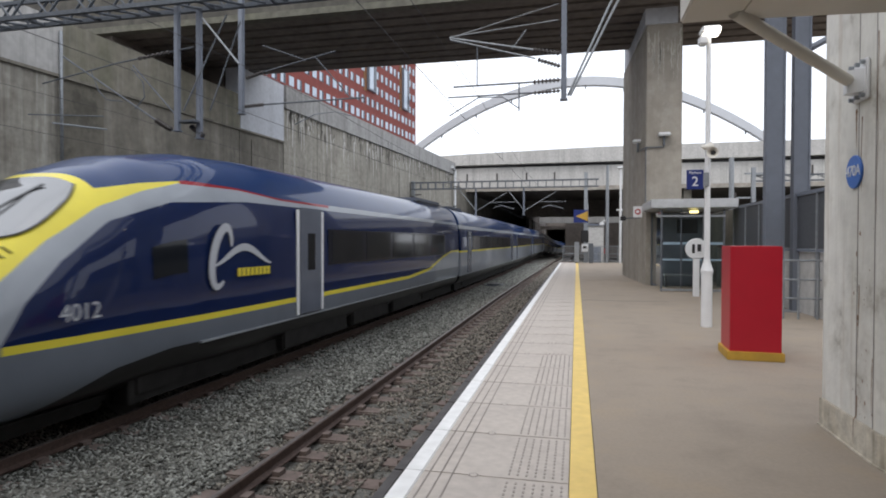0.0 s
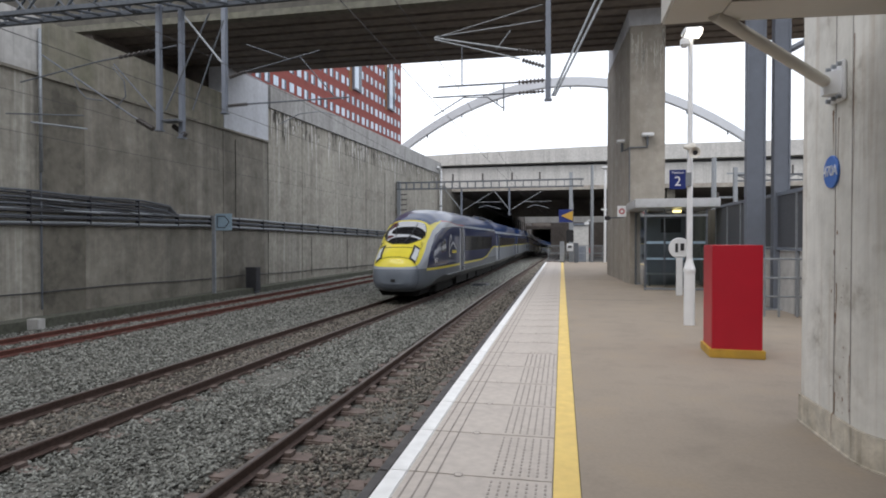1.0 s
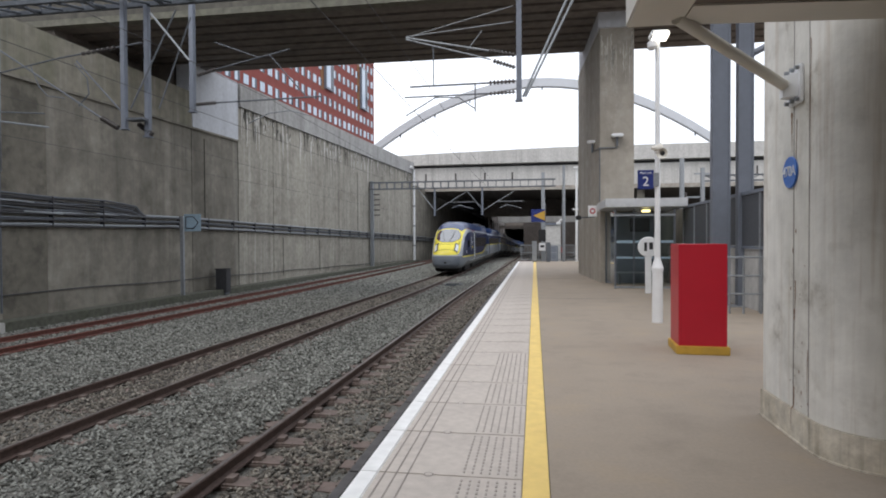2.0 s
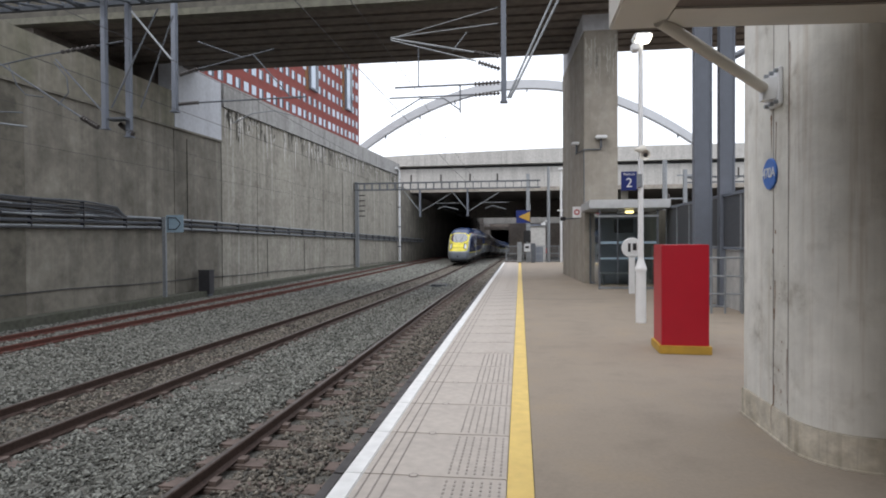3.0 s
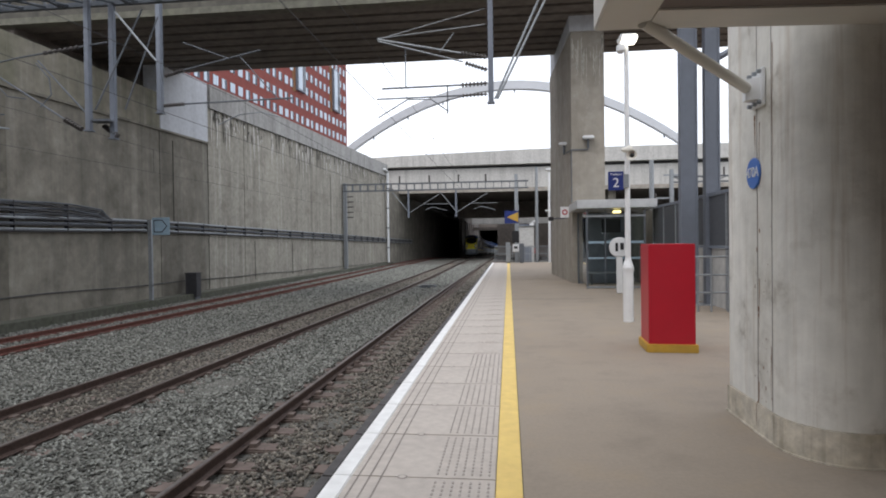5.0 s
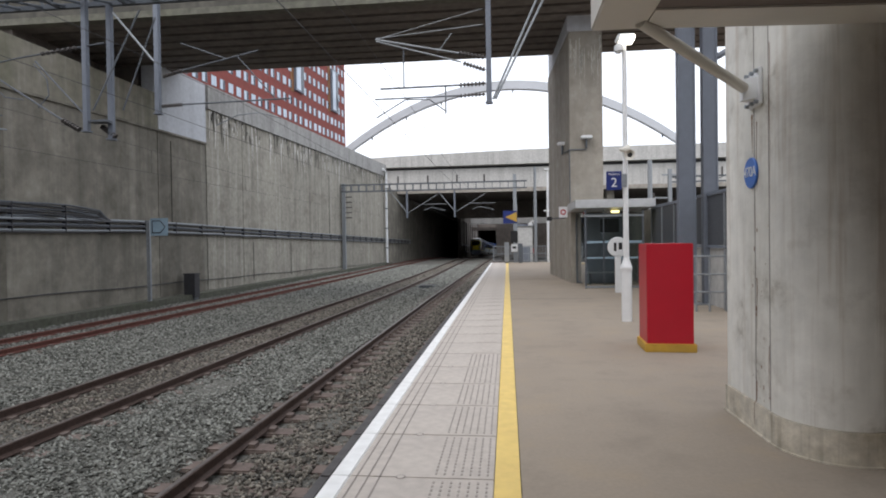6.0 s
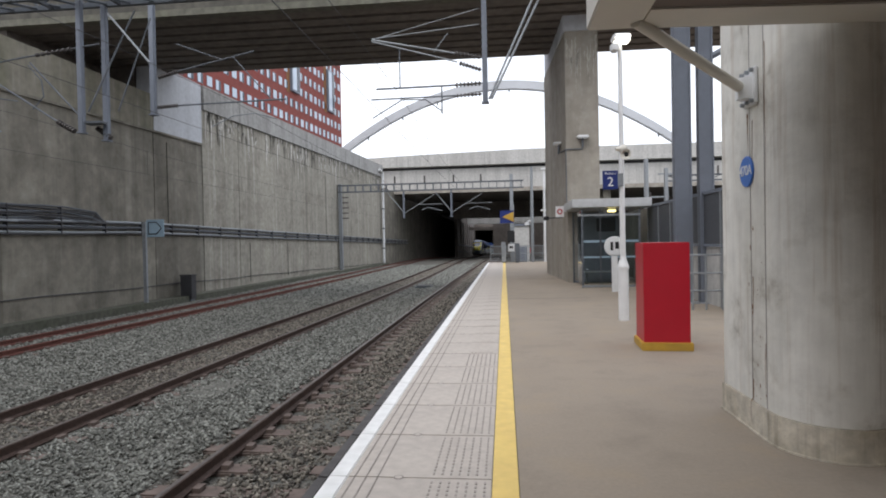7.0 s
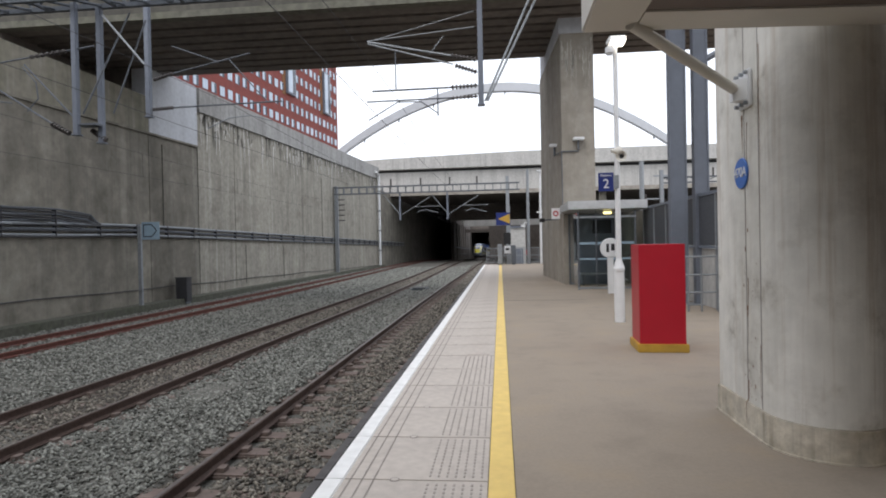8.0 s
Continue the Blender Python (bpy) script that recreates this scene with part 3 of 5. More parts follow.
# ---- near overbridge ----
bridge = new("overbridge")
tagged(bridge, "wide concrete road overbridge with dark soffit beams", "bridge", kind="structure")
B0, B1, BZ = 21.4, 28.4, 10.55
part("deck_slab", box(-40, 60, B0, B1 - 0.4, BZ + 0.75, BZ + 1.5), CONC_DECK, bridge)
part("near_fascia", box(-40, 60, B0 - 0.25, B0 + 0.15, BZ - 0.03, BZ + 0.22), FASCIA, bridge, "stained concrete edge beam")
part("near_parapet", box(-40, 60, B0 - 0.1, B0 + 0.1, BZ + 0.222, BZ + 2.6), SHADE_DECK, bridge)
# The beams' dark colour carries the shade under the deck.
nb = 8
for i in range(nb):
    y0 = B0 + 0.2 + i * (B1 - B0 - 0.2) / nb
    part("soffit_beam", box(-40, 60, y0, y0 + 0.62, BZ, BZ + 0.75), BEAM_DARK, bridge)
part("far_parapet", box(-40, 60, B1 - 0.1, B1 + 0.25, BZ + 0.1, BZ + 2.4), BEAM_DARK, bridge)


# ---- far bridge and the tunnel behind it ----
fb = tagged(new("far_bridge"), "low wide concrete bridge over the station throat", "bridge", kind="structure")
FY = 83.0
part("lower_beam", box(-22, 70, FY, FY + 1.0, 8.75, 12.1), CONC_PALE, fb, "pale concrete face")
part("soffit_edge", box(-22, 70, FY - 0.5, FY, 8.7, 9.25), CONC_DECK, fb)
# Black strip paints the shade between beam and parapet.
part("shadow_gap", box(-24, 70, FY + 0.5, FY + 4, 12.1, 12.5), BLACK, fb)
bm = bmesh.new()
a = [bm.verts.new(p) for p in ((-30, FY - 0.8, 12.4), (75, FY - 0.8, 12.7), (75, FY - 0.8, 14.6), (3, FY - 0.8, 14.5), (-15, FY - 0.8, 14.05), (-30, FY - 0.8, 13.5))]
bm.faces.new(a)
ext = bmesh.ops.extrude_face_region(bm, geom=bm.faces[:])
for v in [g for g in ext["geom"] if isinstance(g, bmesh.types.BMVert)]:
    v.co.y += 12
part("parapet", bm, CONC_PALE, fb, "pale stained parapet")
# Tunnel parts use the darkened concrete: much of the gloom is in their colour.
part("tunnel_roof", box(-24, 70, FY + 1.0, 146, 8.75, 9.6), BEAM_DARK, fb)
# Beam added to hide the roof gap that lets the sky light in.
part("gap_screen_beam", box(-8.9, 70, 104, 105, 5.85, 8.75), BEAM_DARK, fb)
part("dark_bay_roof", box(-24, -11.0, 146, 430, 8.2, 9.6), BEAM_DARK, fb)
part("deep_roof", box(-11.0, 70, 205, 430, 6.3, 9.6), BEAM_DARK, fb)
part("lit_beam", box(-11.0, 14, 166, 166.5, 6.6, 11.5), CONC_PALE, fb, "pale cross beam under the roof gap")
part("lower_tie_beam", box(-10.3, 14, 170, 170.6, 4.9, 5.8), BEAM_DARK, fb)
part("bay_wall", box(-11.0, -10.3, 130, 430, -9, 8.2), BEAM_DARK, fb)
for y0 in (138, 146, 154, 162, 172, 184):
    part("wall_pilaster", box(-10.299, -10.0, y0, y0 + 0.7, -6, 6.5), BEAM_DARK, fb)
part("wall_pipe", tube([(-10.15, 131, 1.0), (-10.15, 200, -0.3)], 0.14, 8), GALV_DARK, fb)
part("wall_pipe", tube([(-10.15, 131, -0.6), (-10.15, 200, -1.9)], 0.12, 8), CABLE, fb)
part("shade_dark_wall", box(-3.1, 14, 166.1, 166.5, -4, 6.6), BEAM_DARK, fb, "wall under the roof gap, coloured dark as shade")
part("side_wall", box(-17.6, -15.6, FY - 9, 430, -9, 9.0), CONC_WALL, fb)
part("east_wall", box(14, 15, FY + 1, 430, -9, 9.0), CONC_WALL, fb)
part("end_wall", box(-24, 30, 428, 429, -9, 9.5), CONC_WALL, fb)

# ---- unseen blocks added beside and behind the viewer to shut off light ----
setting("light_block_room", box(1.1, 4.29, -8.0, -0.7, 0, 3.3), BEAM_DARK, "unseen plain block added to shut off low sky light", "building")
setting("light_block_building", box(4.3, 5.3, -25, 6.0, 0, 11.5), BEAM_DARK, "unseen plain dark block added to shut off light from the right", "building")

# ---- unseen hall behind the viewer, added to block and shape the sky light ----
hall = tagged(new("sky_block_hall"), "unseen concrete hall over the tracks, added to block sky light", "building", kind="structure")
part("deck", box(-40, 60, -60, -7, 9.6, 10.8), CONC_DECK, hall)
part("sky_block_roof", box(0.8, 4.29, -7, 3.4, 7.6, 7.9), BEAM_DARK, hall)
part("front_wall", box(-40, 60, -7.6, -7, 10.8, 13), CONC_PALE, hall)
part("end_wall", box(-40, 60, -61, -60, -1.3, 12), CONC_WALL, hall)


# ---- arch bridge in the distance ----
arch = thing("arch_bridge", "white steel tied-arch bridge in the distance", "bridge", (0, 157, 0))
bm = bmesh.new()
rings = []
for i in range(41):
    x = -62 + 124 * i / 40
    z = 44.3 - 0.0083 * (x + 3.3) ** 2
    rings.append([bm.verts.new((3.8 + x, yy, z + dz)) for yy, dz in ((-0.9, 0), (0.9, 0), (0.9, -2.2), (-0.9, -2.2))])
for a, b in zip(rings, rings[1:]):
    for i in range(4):
        j = (i + 1) % 4
        bm.faces.new((a[i], b[i], b[j], a[j]))
bm.faces.new(rings[0])
bm.faces.new(rings[-1][::-1])
rib = part("arch_rib", bm, ARCH, arch)
for i in range(-5, 6):
    x = 9.6 * i + 2
    z = 44.3 - 0.0083 * (x - 0.5) ** 2 - 2.2
    part("hanger_lug", box(x - 0.15, x + 0.15, -0.2, 0.2, z - 0.9, z + 0.1), GALV_DARK, arch)
part("pier", box(-61, -56, -3, 3, -1.4, 16), CONC_PALE, arch)
part("pier", box(63, 68, -3, 3, -1.4, 16), CONC_PALE, arch)
part("deck", box(-70, 75, -4, 4, 14.6, 16), CONC_PALE, arch)


# ---- red block of flats ----
def flats():
    t = thing("apartment_building", "tall red-clad block of flats with rows of pale windows", "building", (-34.4, 123, 0), rz=-5.3)
    h, ln = 58, 62
    part("wall", box(-16, 0, -ln, 0, -1.4, h), BRICK_RED, t)
    part("roof", box(-16.3, 0.3, -ln - 0.3, 0.3, h, h + 0.6), GREY_STEEL, t)
    frame_me = mesh_of(box(-0.1, 0.03, -0.62, 0.62, 0.1, 1.50, 0), "window", GREY_STEEL)
    pane_me = mesh_of(box(0.031, 0.06, -0.57, 0.06, 0.16, 1.44), "pane", PANE)
    pane2_me = mesh_of(box(0.031, 0.06, 0.12, 0.57, 0.16, 1.44), "pane", PANE_DARK)
    bay_me = mesh_of(box(-0.1, 0.5, -1.6, 1.6, 0, 8.4, 0), "bay_window", GREY_STEEL)
    bay_p = mesh_of(box(0.501, 0.54, -1.4, 0.2, 0.3, 8.1), "pane", PANE)
    bay_p2 = mesh_of(box(0.501, 0.54, 0.4, 1.4, 0.3, 8.1), "pane", PANE_DARK)
    rng = random.Random(3)
    for r in range(9):
        for c in range(30):
            y, z = -1.4 - 2.05 * c, 17.4 + 2.8 * r
            if (c in (2, 3, 10, 11) and r in (4, 5, 6)):
                continue
            w = new("window", frame_me)
            w.parent = t
            w.matrix_basis = pose(0, y, z)
            for me in (pane_me, pane2_me if rng.random() < 0.7 else mesh_cache(pane2_me)):
                p = new("pane", me)
                p.parent = w
    for c in (2.5, 10.5):
        part("cladding_panel", box(0.0, 0.06, -1.4 - 2.05 * c - 2.9, -1.4 - 2.05 * c - 1.62, 28.2, 37.5), OCHRE, t, "ochre cladding panel")
        w = new("bay_window", bay_me)
        w.parent = t
        w.matrix_basis = pose(0, -1.4 - 2.05 * c, 17.4 + 2.8 * 4)
        for me in (bay_p, bay_p2):
            p = new("pane", me)
            p.parent = w


_pale = {}


def mesh_cache(me):
    if me.name not in _pale:
        c = me.copy()
        c.materials.clear()
        c.materials.append(PANE)
        _pale[me.name] = c
    return _pale[me.name]


flats()


# ---- platform structures ----
pier = tagged(new("platform_pier"), "square board-marked concrete pier carrying the overbridge", "pier", kind="structure")
part("shaft", extrude_xy([(2.52, 23.6), (3.80, 23.6), (3.80, 30.2), (2.16, 30.2)], 0, 9.95), CONC_PIER, pier)
# Whiter concrete on the cap stands for sky light falling on it.
part("bearing_cap", extrude_xy([(2.45, 23.5), (3.62, 23.5), (3.62, 30.2), (2.2, 30.2)], 9.95, 11.3), CONC_WHITE, pier, "bearing block lightened to look sky-lit")
rng = random.Random(31)
for _ in range(22):
    x0, z1, ln, w = 2.56 + 1.18 * rng.random(), 9.8 - 1.0 * rng.random(), 0.3 + 1.2 * rng.random(), 0.012 + 0.03 * rng.random()
    bm = bmesh.new()
    rows = []
    for i in range(7):
        h = w * (1 - 0.8 * i / 6) * (0.6 + 0.8 * rng.random())
        cx = x0 + 0.02 * math.sin(3 * i + 9 * x0)
        rows.append([bm.verts.new((cx + d * h, 23.597, z1 - ln * i / 6)) for d in (-1, 1)])
    for u, v in zip(rows, rows[1:]):
        bm.faces.new((u[0], u[1], v[1], v[0]))
    part("lime_run", bm, LIME_DULL, pier, "pale lime run on the concrete")
for x, y, z in ((2.36, 25.0, 5.70), (3.15, 23.45, 5.68)):
    lampbox = thing("wall_light", "small white bulkhead light on a concrete pier", "lamp", (x, y, z), "pier lights")
    part("housing", box(-0.22, 0.22, -0.14, 0.14, 0, 0.12, 0.03), WHITE, lampbox)
    part("bracket", box(-0.03, 0.03, 0.0, 0.3, -0.35, 0.0), GALV_DARK, lampbox)


def rounded_pillar():
    """A pillar with one broad rounded corner and a flat, grooved side."""
    t = tagged(new("canopy_pillar"), "thick pale concrete pillar with rounded front and rust streaks", "pillar", kind="structure")
    def outline(g):
        pts = [(2.15 - g, 6.02 + g), (2.15 - g, 5.03)]
        for i in range(1, 33):
            a = math.radians(180 + 180 * i / 32)
            pts.append((2.595 + (0.445 + g) * math.cos(a), 5.03 + (0.47 + g) * math.sin(a)))
        pts.append((3.04 + g, 6.02 + g))
        return pts
    part("shaft", extrude_xy(outline(0), 0.26, 4.3), CONC_COL, t)
    part("plinth", extrude_xy(outline(0.018), 0.0, 0.255), CONC_PLINTH, t)
    part("sealant_strip", extrude_xy(outline(0.03), 0.0, 0.014), CONC_PLINTH, t)
    for yy in (5.08, 5.36):
        part("formwork_joint", box(2.1475, 2.16, yy - 0.005, yy + 0.005, 0.26, 3.56), JOINT, t)
    rng = random.Random(8)
    for yy, z0, z1, w in ((5.40, 2.45, 2.78, 0.014), (5.31, 2.1, 2.7, 0.008), (5.36, 1.55, 2.0, 0.006), (5.33, 0.75, 1.35, 0.007), (5.06, 1.9, 3.3, 0.005), (5.35, 0.05, 0.45, 0.012), (5.10, 0.3, 0.8, 0.006)):
        bm = bmesh.new()
        n = 12
        rows = []
        for i in range(n + 1):
            z = z1 + (z0 - z1) * i / n
            c = yy + 0.006 * math.sin(9 * z + yy * 40)
            h = w * (1 - i / n) * (0.6 + 0.8 * rng.random()) + 0.001
            xx = 2.1482 if z > 0.256 else 2.130
            rows.append((bm.verts.new((xx, c - h, z)), bm.verts.new((xx, c + h, z))))
        for a, b in zip(rows, rows[1:]):
            bm.faces.new((a[0], a[1], b[1], b[0]))
        part("rust_streak", bm, COL_RUST, t)
    for _ in range(26):
        yy, zz, r = 5.06 + 0.36 * rng.random(), 0.3 + 1.5 * rng.random() ** 1.4, 0.004 + 0.012 * rng.random() ** 2
        bm = bmesh.new()
        bm.faces.new([bm.verts.new((2.1478, yy + r * (0.6 + 0.7 * rng.random()) * math.cos(a), zz + 1.7 * r * (0.6 + 0.7 * rng.random()) * math.sin(a))) for a in (0, 0.9, 1.8, 2.7, 3.6, 4.5, 5.4)])
        part("chip", bm, COL_RUST, t)
    return t


rounded_pillar()

canopy = tagged(new("platform_canopy"), "cream steel platform canopy with brown soffit panels", "canopy", kind="structure")
part("edge_beam", box(0.631, 1.009, 3.2, 4.42, 3.240, 3.60, 0.012), CANOPY, canopy)
part("cross_beam", extrude_xy([(1.011, 4.078), (4.28, 4.356), (4.28, 4.698), (1.011, 4.42)], 3.241, 3.60), CANOPY, canopy)
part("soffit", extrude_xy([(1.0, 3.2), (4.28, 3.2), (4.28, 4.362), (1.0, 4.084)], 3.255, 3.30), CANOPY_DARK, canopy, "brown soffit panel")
part("roof_sheet", box(0.58, 4.28, 3.2, 4.43, 3.605, 3.69), GREY_STEEL, canopy)

strut = thing("canopy_strut", "cream tubular steel strut bolted to a pillar", "strut")
part("tube", tube([(2.06, 5.30, 2.98), (0.956, 4.29, 3.245)], 0.044, 28), CANOPY, strut)
plate = part("wall_plate", box(2.115, 2.148, 5.17, 5.42, 2.82, 3.14, 0.01), WHITE, strut)
part("gusset", extrude_xy([(2.02, 5.26), (2.115, 5.20), (2.115, 5.38), (2.02, 5.33)], 2.88, 3.06), WHITE, strut)
for yy in (5.20, 5.29, 5.39):
    for zz in (2.85, 3.11):
        part("bolt", tube([(2.085, yy, zz), (2.115, yy, zz)], 0.018, 8), GALV, plate)

plaque = thing("pillar_plaque", "round blue enamel plaque on the concrete pillar", "sign", (2.147, 5.41, 2.27))
bm = turned([(0.135, 0.0), (0.135, 0.012), (0.13, 0.016)], 36)
bmesh.ops.transform(bm, matrix=pose(0, 0, 0, 0, -90, 0), verts=bm.verts[:])
part("disc", bm, PLAQUE, plaque)
letters("470A", 0.125, WHITE, pose(-0.017, 0, 0.005, 90, 0, -90), plaque, spacing=0.9)


# ---- red cabinet ----
cab = thing("red_cabinet", "tall red box on a worn yellow plinth", "cabinet", (2.43, 9.38, 0), rz=-3.0)
part("body", box(-0.335, 0.335, -0.34, 0.34, 0.10, 1.63, 0.008), RED, cab)
part("plinth", box(-0.37, 0.37, -0.375, 0.375, 0.0, 0.125, 0.008), YELLOW_BASE, cab, "worn yellow plinth")

# ---- lamp post with sign and loudspeakers ----
post = thing("lamp_post", "white steel lamp post with a lit lantern", "lamp post", (2.45, 12.44, 0))
part("base", turned([(0.105, 0), (0.105, 1.08), (0.10, 1.12), (0.055, 1.34)], 20), WHITE, post, smooth=False)
part("shaft", turned([(0.058, 1.3), (0.052, 3.4), (0.045, 5.75)], 24), WHITE, post)
part("collar", turned([(0.115, 1.06), (0.118, 1.12), (0.06, 1.3)], 20), WHITE, post)
head = part("lantern", box(-0.16, 0.20, -0.2, 0.16, 5.78, 5.9, 0.03), WHITE, post)
part("lamp_glass", box(-0.10, 0.17, -0.205, 0.1, 5.755, 5.86), LAMP_ON, head, "lit lamp")
part("lamp_arm", box(-0.20, -0.04, -0.16, 0.05, 5.55, 5.72, 0.03), WHITE, post)
for dx, rz, zz, me in ((0.10, -20, 3.42, 0), (-0.13, 100, 3.55, 1)):
    sp = thing("loudspeaker", "beige horn loudspeaker clamped to a lamp post", "loudspeaker", (2.45 + dx, 12.36, zz), "post loudspeakers", rz)
    bm = turned([(0.03, 0.0), (0.05, 0.08), (0.105, 0.18), (0.11, 0.19), (0.095, 0.185), (0.03, 0.1)], 18)
    bmesh.ops.transform(bm, matrix=pose(0, 0, 0, 90, 0, 0), verts=bm.verts[:])
    part("horn", bm, CANOPY, sp, smooth=False)
    bm = turned([(0.03, 0.1), (0.045, 0.13), (0.02, 0.16)], 12)
    bmesh.ops.transform(bm, matrix=pose(0, 0, 0, 90, 0, 0), verts=bm.verts[:])
    part("driver", bm, BLACK, sp)
sign = thing("platform_sign", "dark blue platform number sign on a lamp post", "sign", (2.205, 12.38, 2.92))
part("panel", box(-0.155, 0.155, -0.02, 0.02, -0.20, 0.19, 0.006), BLUE_SIGN, sign)
part("bracket", box(0.12, 0.26, -0.015, 0.06, -0.14, 0.13), GALV, sign)
letters("2", 0.27, WHITE, pose(0.0, -0.023, -0.05, 90, 0, 0), sign)
letters("Platform", 0.066, WHITE, pose(0.0, -0.023, 0.13, 90, 0, 0), sign)

# ---- round stop board ----
rb = thing("round_sign", "white round board on a white post", "sign", (3.5, 19.1, 0))
part("post", box(-0.09, 0.09, -0.05, 0.05, 0, 1.2, 0.01), WHITE, rb)
bm = turned([(0.32, 0.0), (0.32, 0.04), (0.30, 0.05)], 32)
bmesh.ops.transform(bm, matrix=pose(0, 0, 1.46, 90, 0, 0), verts=bm.verts[:])
part("board", bm, WHITE, rb)
part("mark", box(-0.13, -0.05, -0.062, -0.05, 1.33, 1.6), BLACK, rb)
part("mark", box(0.02, 0.13, -0.062, -0.05, 1.38, 1.6), BLACK, rb)


# ---- glass waiting shelter ----
sh = thing("waiting_shelter", "glass waiting shelter with a pale metal roof", "shelter", (2.72, 20.8, 0))
W_S, D_S = 1.95, 2.6
part("roof", box(-0.35, 2.35, -0.15, D_S + 0.1, 2.80, 3.10, 0.02), ALU, sh, "pale metal roof fascia")
for x, w in ((0.0, 0.03), (0.62, 0.010), (1.3, 0.010), (W_S, 0.03)):
    part("mullion", box(x - w, x + w, -0.03, 0.03, 0, 2.75), GALV_DARK, sh)
for x in (0.0, W_S):
    part("mullion", box(x - 0.035, x + 0.035, D_S - 0.07, D_S, 0, 2.75), GALV_DARK, sh)
for z0 in (0.02, 2.5):
    part("rail", box(-0.03, W_S + 0.03, -0.04, 0.04, z0, z0 + 0.07), GALV, sh)
for x0, x1 in ((0.04, 0.58), (0.66, 1.26), (1.34, W_S - 0.04)):
    p = part("pane", box(x0, x1, -0.006, 0.006, 0.14, 2.49), GLASS, sh)
    p.visible_shadow = False
    part("manifestation", box(x0, x1, -0.012, -0.008, 1.04, 1.10), DEVICE_BLUE, p, "pale dotted band")
    part("manifestation", box(x0, x1, -0.012, -0.008, 1.58, 1.66), DEVICE_BLUE, p, "pale dotted band")
for x in (-0.005, W_S):
    p = part("pane", box(x, x + 0.012, 0.05, D_S - 0.08, 0.14, 2.7), GLASS, sh)
    p.visible_shadow = False
part("back_panel", box(0.0, W_S, D_S + 0.0, D_S + 0.05, 0.0, 2.75), GREY_STEEL, sh)
part("ceiling_lamp", box(1.0, 1.25, 0.5, 0.7, 2.66, 2.74), LAMP_WARM, sh, "lit warm ceiling lamp")
bench = thing("shelter_bench", "metal bench inside the waiting shelter", "bench", (3.0, 22.6, 0))
part("seat", box(0, 1.4, 0, 0.45, 0.42, 0.47, 0.01), GALV, bench)
for x in (0.1, 1.25):
    part("leg", box(x, x + 0.06, 0.1, 0.35, 0, 0.42), GALV_DARK, bench)
scr = thing("information_screen", "black hanging information screen in the shelter", "screen", (3.62, 21.3, 1.98))
part("screen_case", box(-0.33, 0.33, -0.05, 0.06, -0.02, 0.47, 0.015), BLACK, scr)
part("hanger", box(-0.02, 0.02, 0.0, 0.03, 0.47, 0.78), GALV, scr)


# ---- steel posts, fence and low wall behind the cabinet ----
for x, w in ((4.62, 0.42), (5.20, 0.36)):
    st = thing("steel_column", "tall blue-grey painted steel column", "column", (x, 15.7, 0), "canopy columns")
    part("web", box(-w / 2 + 0.04, w / 2 - 0.04, -0.012, 0.012, 0.02, 10.5), GREY_STEEL, st)
    part("flange", box(-w / 2, -w / 2 + 0.04, -0.12, 0.12, 0.02, 10.5), GREY_STEEL, st)
    part("flange", box(w / 2 - 0.04, w / 2, -0.12, 0.12, 0.02, 10.5), GREY_STEEL, st)
    part("casing", box(-w / 2 + 0.041, w / 2 - 0.041, -0.10, -0.07, 0.02, 10.5), GREY_STEEL, st)
    part("foot_plate", box(-w / 2 - 0.1, w / 2 + 0.1, -0.3, 0.3, 0, 0.02), GALV, st)
part("cross_arm", tube([(0.2, 0, 6.35), (0.95, 0, 6.75)], 0.08, 8), GREY_STEEL, st)
fence = thing("mesh_fence", "grey steel mesh fence above tubular guard rails", "fence", (5.12, 13.0, 0))
for i in range(7):
    y = 1.4 * i
    part("post", box(-0.035, 0.035, y - 0.035, y + 0.035, 0, 2.82), GALV, fence)
part("top_rail", box(-0.04, 0.04, 0, 8.4, 2.78, 2.86), GREY_STEEL, fence)
part("bottom_rail", box(-0.03, 0.03, 0, 8.4, 1.46, 1.52), GREY_STEEL, fence)
for i in range(6):
    part("mesh_panel", box(-0.008, 0.008, 1.4 * i + 0.04, 1.4 * i + 1.36, 1.53, 2.77), MESH_STEEL, fence)
guard = thing("guard_rail", "pale tubular steel guard rail on the platform", "railing", (4.3, 14.1, 0))
for x in (0.05, 0.35, 0.72):
    part("post", tube([(x, 0, 0), (x, 0, 1.28)], 0.025, 10), GALV, guard)
for z in (0.45, 0.86, 1.28):
    part("rail", tube([(-0.1, 0, z), (0.8, 0, z)], 0.022, 10), GALV, guard)
setting("stair_wall", box(5.16, 5.4, 12.6, 24, 0, 1.45), CONC_PALE, "low pale concrete wall under the fence", "wall")
# Out-of-view wall added to close off light from the right.
setting("light_block_wall", box(9.5, 10, -25, 12.6, 0, 4.0), CONC_PALE, "unseen concrete wall added to block light from the right", "wall")
setting("east_parapet", box(5.5, 5.9, 21.4, END_Y, 0, 2.85), CONC_WALL, "stained concrete parapet along the platform", "wall")


# ---- the train ----
def lerp_table(table, u):
    for (a, va), (b, vb) in zip(table, table[1:]):
        if u <= b:
            k = max(0.0, (u - a) / (b - a))
            k = k * k * (3 - 2 * k) * 0.35 + k * 0.65
            return va + (vb - va) * k
    return table[-1][1]


